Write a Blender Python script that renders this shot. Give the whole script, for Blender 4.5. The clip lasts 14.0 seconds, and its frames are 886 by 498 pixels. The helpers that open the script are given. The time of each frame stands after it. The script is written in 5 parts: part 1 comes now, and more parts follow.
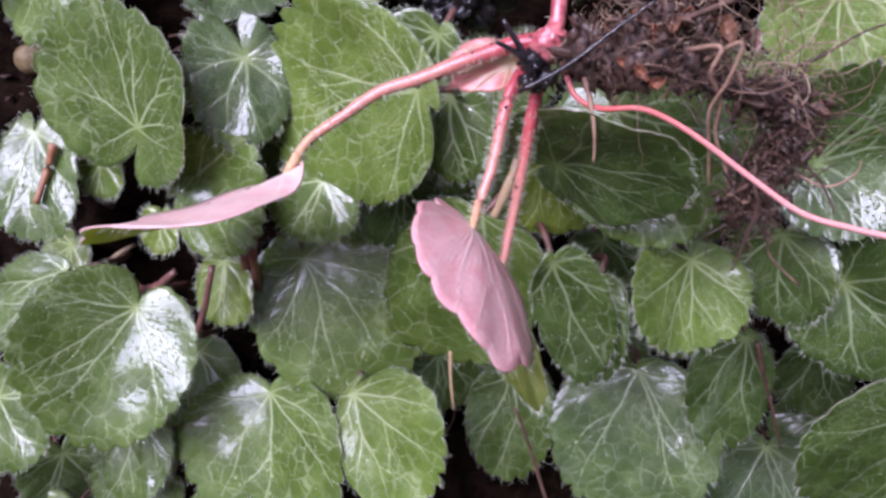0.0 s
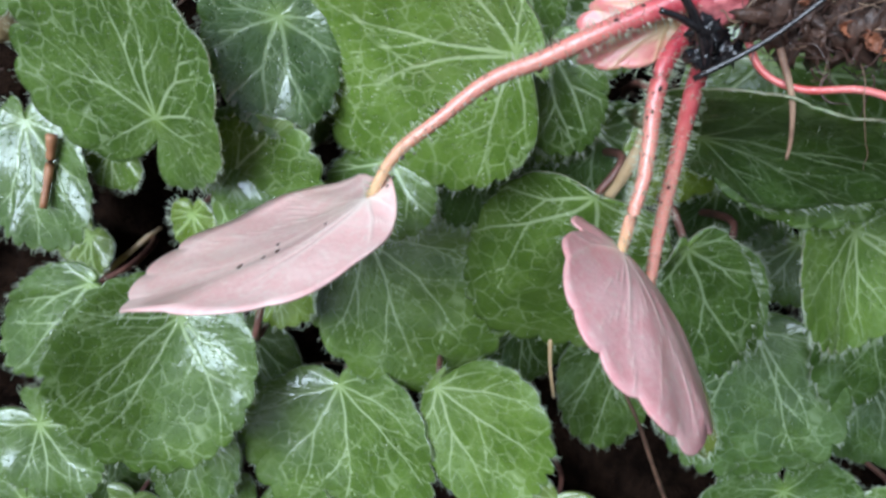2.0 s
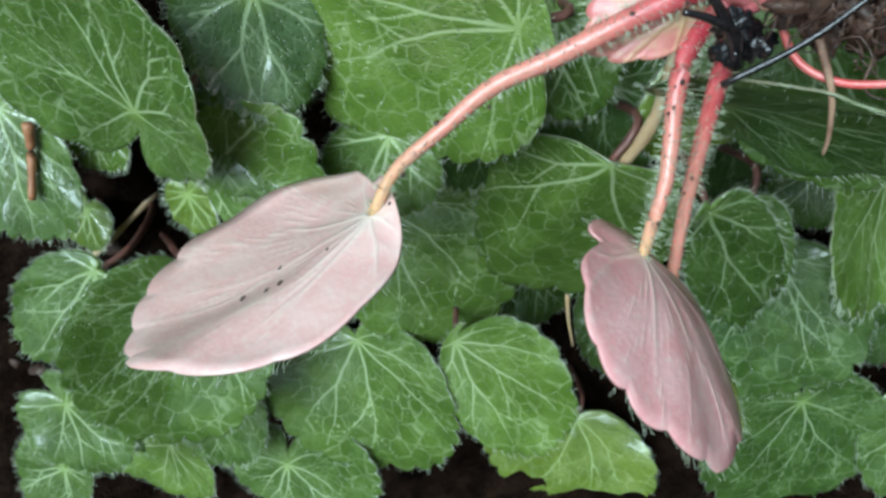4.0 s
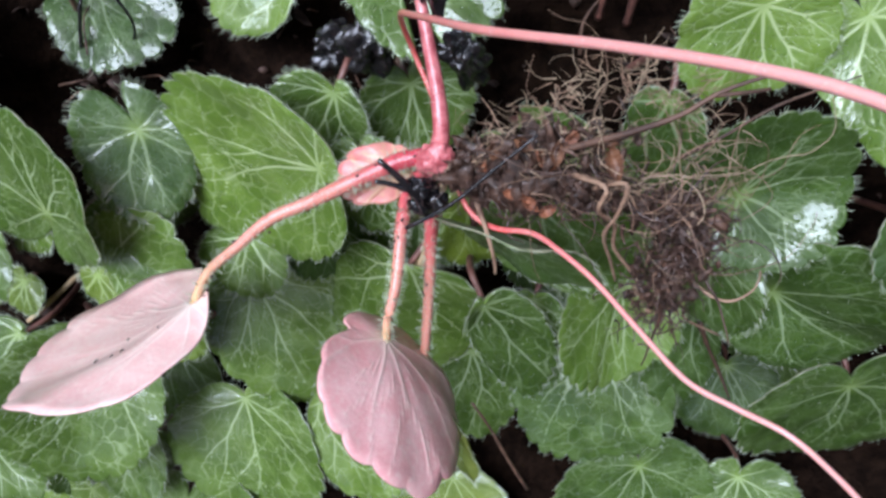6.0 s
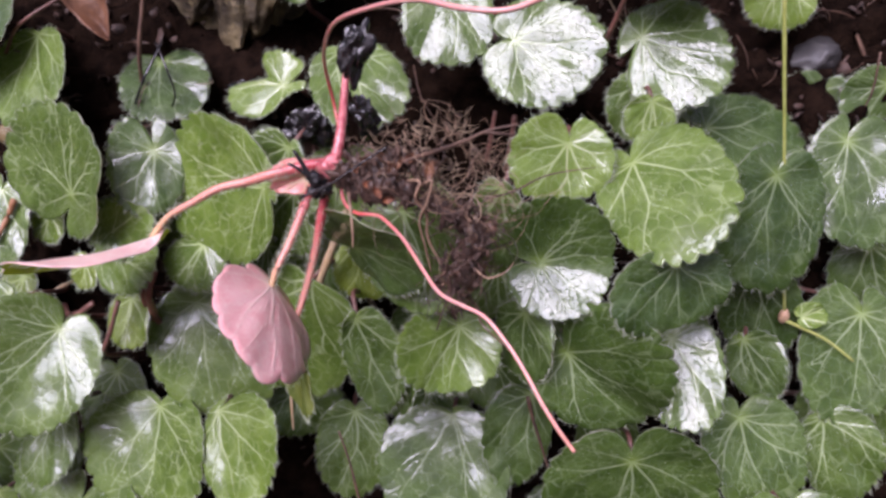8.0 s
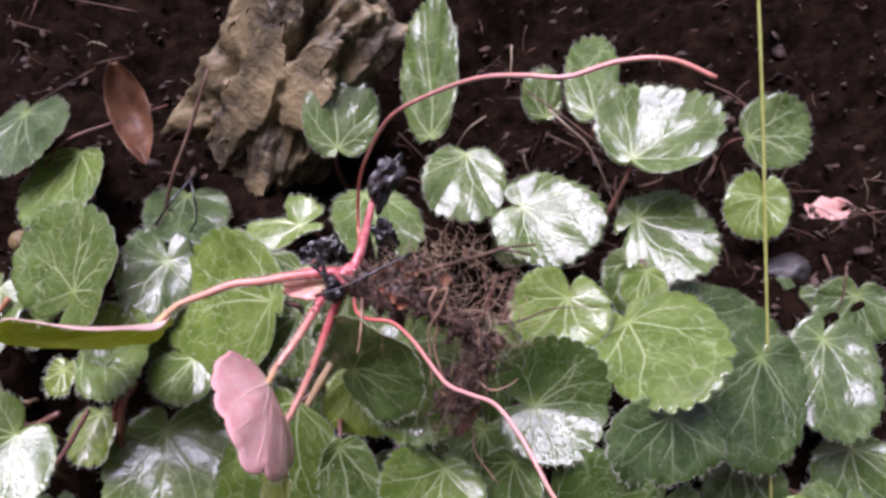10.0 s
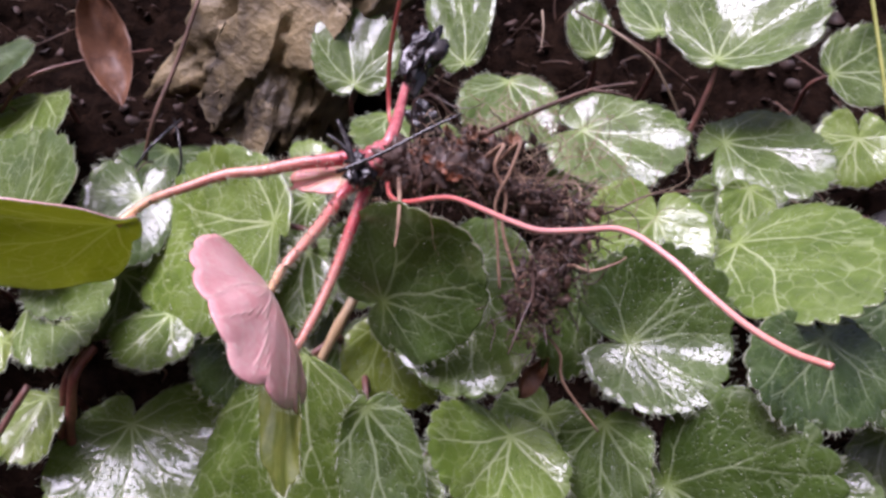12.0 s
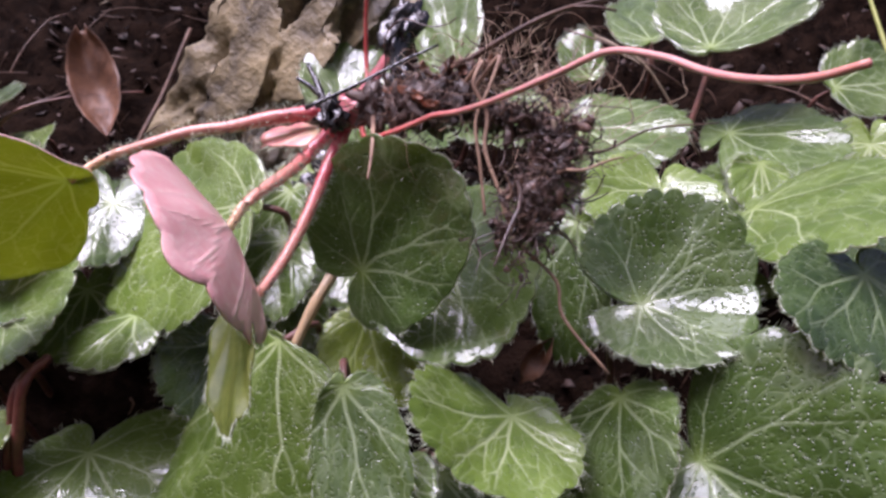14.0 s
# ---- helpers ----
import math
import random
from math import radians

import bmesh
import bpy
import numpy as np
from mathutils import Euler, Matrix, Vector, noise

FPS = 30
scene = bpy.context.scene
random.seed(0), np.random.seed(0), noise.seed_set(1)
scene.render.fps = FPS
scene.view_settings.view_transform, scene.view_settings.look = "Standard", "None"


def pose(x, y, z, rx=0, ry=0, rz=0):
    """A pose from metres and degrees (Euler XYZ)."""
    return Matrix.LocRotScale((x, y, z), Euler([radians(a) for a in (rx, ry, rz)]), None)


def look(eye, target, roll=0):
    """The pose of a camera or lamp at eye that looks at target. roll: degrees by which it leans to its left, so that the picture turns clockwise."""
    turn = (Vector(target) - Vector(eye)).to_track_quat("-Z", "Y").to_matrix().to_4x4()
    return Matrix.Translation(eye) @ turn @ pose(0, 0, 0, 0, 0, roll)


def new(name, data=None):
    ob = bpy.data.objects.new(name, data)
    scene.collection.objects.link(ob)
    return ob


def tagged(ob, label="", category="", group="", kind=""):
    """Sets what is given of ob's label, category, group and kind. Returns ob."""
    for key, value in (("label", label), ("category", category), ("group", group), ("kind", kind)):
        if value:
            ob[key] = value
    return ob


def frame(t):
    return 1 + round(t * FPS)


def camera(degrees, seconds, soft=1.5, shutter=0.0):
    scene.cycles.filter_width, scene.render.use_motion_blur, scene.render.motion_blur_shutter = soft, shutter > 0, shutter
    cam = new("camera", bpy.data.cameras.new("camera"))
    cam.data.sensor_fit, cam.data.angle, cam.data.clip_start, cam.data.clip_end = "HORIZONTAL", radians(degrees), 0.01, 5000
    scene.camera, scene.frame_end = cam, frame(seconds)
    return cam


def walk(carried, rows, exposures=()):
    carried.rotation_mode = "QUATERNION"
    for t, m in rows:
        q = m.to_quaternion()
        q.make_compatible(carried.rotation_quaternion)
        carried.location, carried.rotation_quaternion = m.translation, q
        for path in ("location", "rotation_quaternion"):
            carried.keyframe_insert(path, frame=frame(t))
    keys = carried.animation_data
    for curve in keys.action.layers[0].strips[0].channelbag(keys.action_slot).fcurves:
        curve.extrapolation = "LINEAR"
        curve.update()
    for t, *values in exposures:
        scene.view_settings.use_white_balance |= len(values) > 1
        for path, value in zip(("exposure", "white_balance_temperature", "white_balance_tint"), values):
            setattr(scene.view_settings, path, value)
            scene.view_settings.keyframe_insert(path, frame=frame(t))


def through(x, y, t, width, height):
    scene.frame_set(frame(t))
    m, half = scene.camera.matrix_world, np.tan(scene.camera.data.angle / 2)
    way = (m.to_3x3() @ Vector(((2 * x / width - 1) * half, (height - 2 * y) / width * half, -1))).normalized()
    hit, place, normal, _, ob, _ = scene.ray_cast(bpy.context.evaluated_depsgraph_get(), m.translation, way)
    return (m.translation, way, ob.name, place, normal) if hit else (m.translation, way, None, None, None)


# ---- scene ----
cam = camera(62.17, 14.0, soft=3.0)
ROWS = [
    (0, 0.0013, -0.0454, 0.3887, 51.97, 1.22, 1.02),
    (0.5, -0.0113, -0.0258, 0.3760, 50.65, 1.44, 0.28),
    (1, -0.0220, -0.0135, 0.3695, 47.68, 2.41, -0.32),
    (1.5, -0.0251, 0.0049, 0.3797, 44.85, 3.77, -0.90),
    (2, -0.0283, 0.0174, 0.3887, 41.43, 4.82, -2.04),
    (2.2, -0.0293, 0.0214, 0.3917, 40.14, 5.57, -2.21),
    (4.3, -0.0233, 0.0485, 0.4034, 30.73, 7.90, -5.32),
    (4.5, -0.0202, 0.0452, 0.4076, 31.28, 7.63, -5.46),
    (5, -0.0038, 0.0378, 0.4146, 32.63, 7.25, -5.10),
    (5.5, 0.0155, 0.0292, 0.4296, 34.36, 6.98, -4.44),
    (6, 0.0344, 0.0170, 0.4458, 36.30, 6.49, -3.60),
    (6.5, 0.0520, -0.0087, 0.4637, 39.05, 5.58, -2.52),
    (7, 0.0684, -0.0481, 0.4724, 43.80, 3.80, -0.31),
    (7.5, 0.0848, -0.0840, 0.4600, 50.71, 0.97, 2.29),
    (8, 0.0864, -0.1173, 0.4430, 57.38, -2.38, 4.59),
    (8.5, 0.0776, -0.1566, 0.4333, 63.72, -5.43, 5.94),
    (8.7, 0.0772, -0.1759, 0.4319, 65.98, -6.67, 6.21),
    (10.8, 0.0680, -0.1103, 0.3264, 80.33, -10.58, 3.91),
    (11, 0.0655, -0.0984, 0.3070, 80.70, -10.18, 3.96),
    (11.5, 0.0554, -0.0801, 0.2973, 83.29, -9.40, 4.03),
    (12, 0.0628, -0.0846, 0.2977, 86.44, -8.88, 3.71),
    (12.5, 0.0671, -0.0801, 0.2779, 89.66, -8.42, 3.87),
    (13, 0.0748, -0.0697, 0.2626, 92.77, -8.01, 4.22),
    (13.5, 0.0742, -0.0588, 0.2434, 95.39, -7.49, 4.83),
    (14, 0.0792, -0.0582, 0.2410, 97.86, -6.91, 5.20),
]
walk(cam, [(t, pose(x, y, z, rx, ry, rz)) for t, x, y, z, rx, ry, rz in ROWS], [(0.0, 0.22, 6400, 38), (1.0, 0.16, 6250, 23), (2.0, 0.07, 6200, 2), (4.5, -0.03, 6250, -12), (5.5, 0.04, 6250, 0), (6.5, 0.36, 6600, 20), (8.5, 0.18, 7020, 36), (11.0, 0.43, 6890, 37), (12.5, 0.41, 7120, 38), (14.0, 0.55, 6970, 36)])

# ---- sky and sun: a bright overcast day ----
world = bpy.data.worlds.new("overcast_sky")
scene.world = world
world.use_nodes = True
wn = world.node_tree
sky = wn.nodes.new("ShaderNodeTexSky")
sky.sky_type = "NISHITA"
sky.sun_disc = False
sky.sun_elevation = radians(58)
sky.sun_rotation = radians(217)
sky.air_density, sky.dust_density, sky.ozone_density = 1.0, 4.0, 1.0
wn.nodes["Background"].inputs["Strength"].default_value = 0.085
wn.links.new(sky.outputs[0], wn.nodes["Background"].inputs["Color"])

sun_data = bpy.data.lights.new("sun", "SUN")
sun_data.energy, sun_data.angle, sun_data.color = 4.8, radians(42), (0.84, 0.96, 1.20)
sun = new("sun", sun_data)
sun.matrix_world = look((-0.86, -1.02, 2.32), (0.03, 0.18, 0.25))


# ---- materials ----
def shader(name):
    m = bpy.data.materials.new(name)
    m.use_nodes = True
    nt = m.node_tree
    bsdf = nt.nodes["Principled BSDF"]
    return m, nt, bsdf


def node(nt, kind, **values):
    n = nt.nodes.new(kind)
    for key, value in values.items():
        n.inputs[key.replace("_", " ")].default_value = value
    return n


def mixed(nt, fac, a, b, mode="MIX"):
    n = nt.nodes.new("ShaderNodeMix")
    n.data_type, n.blend_type = "RGBA", mode
    for socket, value in ((n.inputs[0], fac), (n.inputs[6], a), (n.inputs[7], b)):
        if isinstance(value, (float, int)):
            socket.default_value = value
        elif isinstance(value, tuple):
            socket.default_value = (*value, 1.0)
        else:
            nt.links.new(value, socket)
    return n.outputs[2]


def ramp(nt, fac, lo, hi, a=0.0, b=1.0):
    n = nt.nodes.new("ShaderNodeMapRange")
    n.interpolation_type = "SMOOTHSTEP"
    nt.links.new(fac, n.inputs[0])
    for i, v in enumerate((lo, hi, a, b)):
        n.inputs[i + 1].default_value = v
    return n.outputs[0]


def maths(nt, op, a, b):
    n = nt.nodes.new("ShaderNodeMath")
    n.operation = op
    for socket, value in zip(n.inputs, (a, b)):
        if isinstance(value, (float, int)):
            socket.default_value = value
        else:
            nt.links.new(value, socket)
    return n.outputs[0]


def local(nt):
    return nt.nodes.new("ShaderNodeTexCoord").outputs["Object"]


def noise_tex(nt, co, scale, detail=4.0, rough=0.55):
    n = node(nt, "ShaderNodeTexNoise", Scale=scale, Detail=detail, Roughness=rough)
    nt.links.new(co, n.inputs["Vector"])
    return n.outputs["Fac"]


def cells(nt, co, scale, feature="F1"):
    n = nt.nodes.new("ShaderNodeTexVoronoi")
    n.feature = feature
    n.inputs["Scale"].default_value = scale
    nt.links.new(co, n.inputs["Vector"])
    return n.outputs["Distance"]


def bump(nt, height, distance, strength=1.0, under=None):
    n = node(nt, "ShaderNodeBump", Strength=strength, Distance=distance)
    nt.links.new(height, n.inputs["Height"])
    if under is not None:
        nt.links.new(under, n.inputs["Normal"])
    return n.outputs["Normal"]


def attribute(nt, name):
    n = nt.nodes.new("ShaderNodeAttribute")
    n.attribute_name = name
    return n.outputs["Fac"]


def vein_net(nt, co, across, along, wide, seed):
    """The fine net between the main veins: cells drawn out from the petiole towards the margin."""
    split = nt.nodes.new("ShaderNodeSeparateXYZ")
    wander = node(nt, "ShaderNodeTexNoise", Scale=150.0, Detail=2.0)
    nt.links.new(co, wander.inputs["Vector"])
    bent = nt.nodes.new("ShaderNodeVectorMath")
    bent.operation = "MULTIPLY_ADD"
    nt.links.new(wander.outputs["Color"], bent.inputs[0])
    bent.inputs[1].default_value = (0.0045, 0.0045, 0.0)
    nt.links.new(co, bent.inputs[2])
    nt.links.new(bent.outputs[0], split.inputs[0])
    x, y = maths(nt, "SUBTRACT", split.outputs[0], 0.00225), maths(nt, "SUBTRACT", split.outputs[1], 0.00225)
    angle = maths(nt, "ARCTAN2", x, y)
    reach = maths(nt, "SQRT", maths(nt, "ADD", maths(nt, "MULTIPLY", x, x), maths(nt, "MULTIPLY", y, y)), 0.0)
    polar = nt.nodes.new("ShaderNodeCombineXYZ")
    nt.links.new(maths(nt, "MULTIPLY", angle, across), polar.inputs[0])
    nt.links.new(maths(nt, "MULTIPLY", reach, along), polar.inputs[1])
    polar.inputs[2].default_value = seed
    edge = cells(nt, polar.outputs[0], 1.0, "DISTANCE_TO_EDGE")
    return edge, ramp(nt, edge, 0.0, wide, 1.0, 0.0)


def leaf_top_material(name, through, fresh=((0.116, 0.195, 0.024), (0.165, 0.258, 0.038)), light=(0.43, 0.51, 0.24)):
    m, nt, bsdf = shader(name)
    co = local(nt)
    vein, tone = attribute(nt, "vein"), attribute(nt, "tone")
    quilt, coarse = vein_net(nt, co, 6.5, 150.0, 0.075, 0.0)
    _, lace = vein_net(nt, co, 12.0, 330.0, 0.11, 3.7)
    patch = ramp(nt, noise_tex(nt, co, 55.0, 3.0), 0.38, 0.62)
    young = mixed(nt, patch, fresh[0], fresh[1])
    # low tone: old leaves' green, with shade on some leaves put into it
    old_shaded = mixed(nt, patch, (0.024, 0.054, 0.009), (0.046, 0.092, 0.017))
    green = mixed(nt, tone, old_shaded, young)
    fine = noise_tex(nt, co, 900.0, 3.0)
    green = mixed(nt, ramp(nt, fine, 0.35, 0.7, 0.0, 0.12), green, (0.13, 0.22, 0.08))
    pale = mixed(nt, tone, (0.36, 0.45, 0.25), light)
    base = mixed(nt, maths(nt, "MULTIPLY", lace, maths(nt, "MULTIPLY", patch, 0.12)), green, pale)
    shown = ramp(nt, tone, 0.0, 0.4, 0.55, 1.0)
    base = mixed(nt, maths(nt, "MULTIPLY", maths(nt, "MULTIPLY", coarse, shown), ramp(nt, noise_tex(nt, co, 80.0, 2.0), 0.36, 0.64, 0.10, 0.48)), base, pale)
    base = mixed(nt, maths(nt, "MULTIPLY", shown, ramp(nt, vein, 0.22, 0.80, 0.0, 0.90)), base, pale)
    heart = attribute(nt, "heart")
    base = mixed(nt, maths(nt, "MULTIPLY", heart, 0.6), base, (0.24, 0.35, 0.07))
    nt.links.new(base, bsdf.inputs["Base Color"])
    bsdf.inputs["Roughness"].default_value = 0.42
    bsdf.inputs["Specular IOR Level"].default_value = 0.30
    wet = ramp(nt, noise_tex(nt, co, 42.0, 3.0), 0.36, 0.52, 0.55, 1.0)
    nt.links.new(wet, bsdf.inputs["Coat Weight"])
    bsdf.inputs["Coat IOR"].default_value = 1.61
    bsdf.inputs["Coat Roughness"].default_value = 0.11
    pits = cells(nt, co, 720.0)
    normal = bump(nt, ramp(nt, quilt, 0.0, 0.22), 0.0006, 0.09)
    normal = bump(nt, maths(nt, "SUBTRACT", 1.0, vein), 0.0006, 0.10, normal)
    normal = bump(nt, ramp(nt, pits, 0.06, 0.36, 0.0, 1.0), 0.0006, 0.58, normal)
    normal = bump(nt, fine, 0.00012, 0.22, normal)
    nt.links.new(normal, bsdf.inputs["Normal"])
    nt.links.new(normal, bsdf.inputs["Coat Normal"])
    glow = nt.nodes.new("ShaderNodeBsdfTranslucent")
    nt.links.new(mixed(nt, 0.5, base, (0.54, 0.78, 0.03)), glow.inputs["Color"])
    blend = nt.nodes.new("ShaderNodeMixShader")
    blend.inputs[0].default_value = through
    nt.links.new(bsdf.outputs[0], blend.inputs[1])
    nt.links.new(glow.outputs[0], blend.inputs[2])
    nt.links.new(blend.outputs[0], nt.nodes["Material Output"].inputs["Surface"])
    return m


def leaf_under_material(name, a, b, rib, through, coat=0.7):
    m, nt, bsdf = shader(name)
    co = local(nt)
    vein = attribute(nt, "vein")
    base = mixed(nt, ramp(nt, noise_tex(nt, co, 130.0, 4.0), 0.34, 0.66), a, b)
    base = mixed(nt, ramp(nt, noise_tex(nt, co, 700.0, 2.0), 0.45, 0.75, 0.0, 0.4), base, rib)
    base = mixed(nt, maths(nt, "MULTIPLY", vein, 0.6), base, rib)
    base = mixed(nt, attribute(nt, "heart"), base, rib)
    nt.links.new(base, bsdf.inputs["Base Color"])
    bsdf.inputs["Roughness"].default_value = 0.48
    bsdf.inputs["Coat Weight"].default_value = coat
    bsdf.inputs["Specular IOR Level"].default_value = 0.10 + 0.57 * coat
    bsdf.inputs["Coat Roughness"].default_value = 0.30
    normal = bump(nt, noise_tex(nt, co, 650.0, 3.0), 0.0003, 0.6)
    normal = bump(nt, vein, 0.0005, 0.35, normal)
    nt.links.new(normal, bsdf.inputs["Normal"])
    glow = nt.nodes.new("ShaderNodeBsdfTranslucent")
    nt.links.new(mixed(nt, 0.55, base, (0.86, 0.80, 0.34)), glow.inputs["Color"])
    blend = nt.nodes.new("ShaderNodeMixShader")
    blend.inputs[0].default_value = through
    nt.links.new(bsdf.outputs[0], blend.inputs[1])
    nt.links.new(glow.outputs[0], blend.inputs[2])
    nt.links.new(blend.outputs[0], nt.nodes["Material Output"].inputs["Surface"])
    return m


def plain_material(name, a, b, scale, roughness, relief=0.0, fine=0.0, coat=0.0, metal=0.0, spec=0.5):
    m, nt, bsdf = shader(name)
    co = local(nt)
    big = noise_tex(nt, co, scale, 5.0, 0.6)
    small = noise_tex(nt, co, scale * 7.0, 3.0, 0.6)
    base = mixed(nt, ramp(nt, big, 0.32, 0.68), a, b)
    base = mixed(nt, ramp(nt, small, 0.55, 0.8, 0.0, 0.5), base, tuple(min(1.0, 1.7 * c) for c in b))
    nt.links.new(base, bsdf.inputs["Base Color"])
    bsdf.inputs["Roughness"].default_value = roughness
    bsdf.inputs["Specular IOR Level"].default_value = spec
    bsdf.inputs["Coat Weight"].default_value = coat
    bsdf.inputs["Coat Roughness"].default_value = 0.15
    normal = None
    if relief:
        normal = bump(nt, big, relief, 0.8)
    if fine:
        normal = bump(nt, small, fine, 0.8, normal)
    if normal is not None:
        nt.links.new(normal, bsdf.inputs["Normal"])
    return m


def stem_material(name, a, b, tip, start, end=None):
    """A hairy stalk that pales from one end to the other."""
    m, nt, bsdf = shader(name)
    co = local(nt)
    base = mixed(nt, ramp(nt, noise_tex(nt, co, 170.0, 4.0), 0.32, 0.68), a, b)
    base = mixed(nt, ramp(nt, attribute(nt, "along"), start, 1.0 if end is None else 0.58), base, tip)
    if end is not None:
        base = mixed(nt, ramp(nt, attribute(nt, "along"), 0.72, 1.0), base, end)
    base = mixed(nt, ramp(nt, noise_tex(nt, co, 1300.0, 2.0), 0.55, 0.8, 0.0, 0.35), base, (0.75, 0.55, 0.48))
    nt.links.new(base, bsdf.inputs["Base Color"])
    bsdf.inputs["Roughness"].default_value = 0.36
    bsdf.inputs["Coat Weight"].default_value = 0.3
    bsdf.inputs["Coat Roughness"].default_value = 0.18
    bsdf.inputs["Subsurface Weight"].default_value = 0.15
    bsdf.inputs["Subsurface Scale"].default_value = 0.001
    nt.links.new(bump(nt, noise_tex(nt, co, 900.0, 3.0), 0.00015, 0.6), bsdf.inputs["Normal"])
    return m


LEAF_TOP = leaf_top_material("saxifrage_leaf_upper_side", 0.22)
THIN_TOP = leaf_top_material("thin_young_leaf_upper_side", 0.85)
YELLOW_TOP = leaf_top_material("yellow_green_leaf_upper_side", 0.2, ((0.13, 0.19, 0.015), (0.19, 0.25, 0.028)), (0.34, 0.42, 0.14))
LEAF_UNDER = leaf_under_material("leaf_underside_pale_green", (0.20, 0.27, 0.13), (0.28, 0.25, 0.17), (0.36, 0.38, 0.24), 0.22)
LEAF_OLIVE = leaf_under_material("leaf_underside_olive", (0.075, 0.105, 0.018), (0.13, 0.15, 0.03), (0.16, 0.19, 0.05), 0.08, 0.1)
LEAF_PINK = leaf_under_material("leaf_underside_pink", (0.86, 0.38, 0.38), (0.93, 0.52, 0.50), (0.96, 0.76, 0.66), 0.24)
PALE_PINK = leaf_under_material("leaf_underside_pale_pink", (0.88, 0.50, 0.46), (0.93, 0.62, 0.56), (0.95, 0.80, 0.69), 0.20)
HAIR = plain_material("white_bristles", (0.40, 0.46, 0.30), (0.55, 0.58, 0.44), 300.0, 0.4)
RED_STEM = plain_material("wet_crimson_stem", (0.34, 0.05, 0.06), (0.66, 0.21, 0.21), 170.0, 0.3, 0.0004, 0.0002, 0.4)
PINK_STEM = stem_material("salmon_pink_petiole", (0.42, 0.028, 0.050), (0.56, 0.095, 0.105), (0.64, 0.26, 0.195), 0.09, (0.64, 0.40, 0.21))
STOLON = stem_material("salmon_pink_stolon", (0.54, 0.080, 0.075), (0.63, 0.17, 0.15), (0.68, 0.32, 0.285), 0.12, (0.66, 0.26, 0.20))
PALE_STEM = plain_material("pale_petiole", (0.50, 0.33, 0.17), (0.56, 0.40, 0.24), 160.0, 0.4, 0.0002, 0.0001, 0.1)
BROWN_STEM = plain_material("brown_petiole", (0.10, 0.045, 0.035), (0.19, 0.08, 0.06), 160.0, 0.45, 0.0002, 0.0001)
DULL_RED = plain_material("dull_crimson_petiole", (0.15, 0.036, 0.032), (0.26, 0.080, 0.064), 160.0, 0.4, 0.0002, 0.0001)
BUD = plain_material("tan_pink_bud", (0.42, 0.24, 0.15), (0.52, 0.33, 0.20), 200.0, 0.45, 0.0003, 0.0001)
GREEN_STEM = plain_material("yellow_green_runner", (0.27, 0.30, 0.07), (0.36, 0.38, 0.11), 160.0, 0.4)
SOIL = plain_material("dark_leaf_mould_soil", (0.0046, 0.0026, 0.0018), (0.0165, 0.0090, 0.0058), 90.0, 0.95, 0.006, 0.002, 0.0, 0.0, 0.03)
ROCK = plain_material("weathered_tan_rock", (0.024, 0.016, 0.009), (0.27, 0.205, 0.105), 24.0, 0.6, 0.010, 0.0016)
STONE = plain_material("dark_wet_stone", (0.022, 0.019, 0.018), (0.05, 0.045, 0.043), 120.0, 0.55, 0.001, 0.0004, 0.1)
ROOT = plain_material("brown_root_fibre", (0.16, 0.085, 0.055), (0.36, 0.225, 0.145), 120.0, 0.6, 0.0, 0.0002)
PALE_ROOT = plain_material("pale_tan_root_hair", (0.27, 0.18, 0.115), (0.48, 0.35, 0.23), 120.0, 0.55, 0.0, 0.0001)
DARK_ROOT = plain_material("dark_root_fibre", (0.036, 0.018, 0.013), (0.095, 0.050, 0.036), 120.0, 0.42, 0.0, 0.0002, 0.25)
BLACK_ROT = plain_material("wet_black_rotted_tissue", (0.006, 0.006, 0.007), (0.018, 0.014, 0.014), 150.0, 0.22, 0.0008, 0.0003, 0.5)
CLOD = plain_material("clinging_soil", (0.018, 0.009, 0.0062), (0.100, 0.050, 0.032), 260.0, 0.5, 0.0015, 0.0005, 0.22)
TWIG = plain_material("red_brown_twig", (0.055, 0.027, 0.018), (0.14, 0.072, 0.045), 120.0, 0.6, 0.0003, 0.0001)
NEEDLE = plain_material("orange_brown_needle", (0.26, 0.105, 0.045), (0.40, 0.19, 0.095), 140.0, 0.5, 0.0003, 0.0001)
BRACT = leaf_under_material("bract_dull_pink", (0.62, 0.17, 0.165), (0.72, 0.29, 0.24), (0.62, 0.50, 0.24), 0.15)
STRAW = plain_material("pale_dry_straw", (0.26, 0.19, 0.12), (0.38, 0.29, 0.20), 120.0, 0.6, 0.0002, 0.0001)
DEAD_LEAF = plain_material("dead_brown_leaf", (0.085, 0.034, 0.017), (0.19, 0.082, 0.040), 90.0, 0.55, 0.0012, 0.0003)
DEAD_PINK = plain_material("dead_pink_leaf", (0.46, 0.22, 0.19), (0.58, 0.33, 0.28), 90.0, 0.6, 0.0006, 0.0002)
CHIP = plain_material("rotting_leaf_flake", (0.015, 0.0078, 0.0052), (0.062, 0.030, 0.0195), 60.0, 0.7, 0.0004, 0.0002)
PEBBLE = plain_material("yellowish_pebble", (0.16, 0.11, 0.045), (0.26, 0.19, 0.09), 200.0, 0.6, 0.0006, 0.0002)
ORANGE = plain_material("orange_root_scale", (0.15, 0.055, 0.03), (0.32, 0.12, 0.06), 160.0, 0.5, 0.0006, 0.0002)


# ---- builders ----
def thing(name, label, category, group="", kind="", at=(0, 0, 0)):
    ob = new(name)
    ob.location = at
    return tagged(ob, label, category, group, kind)


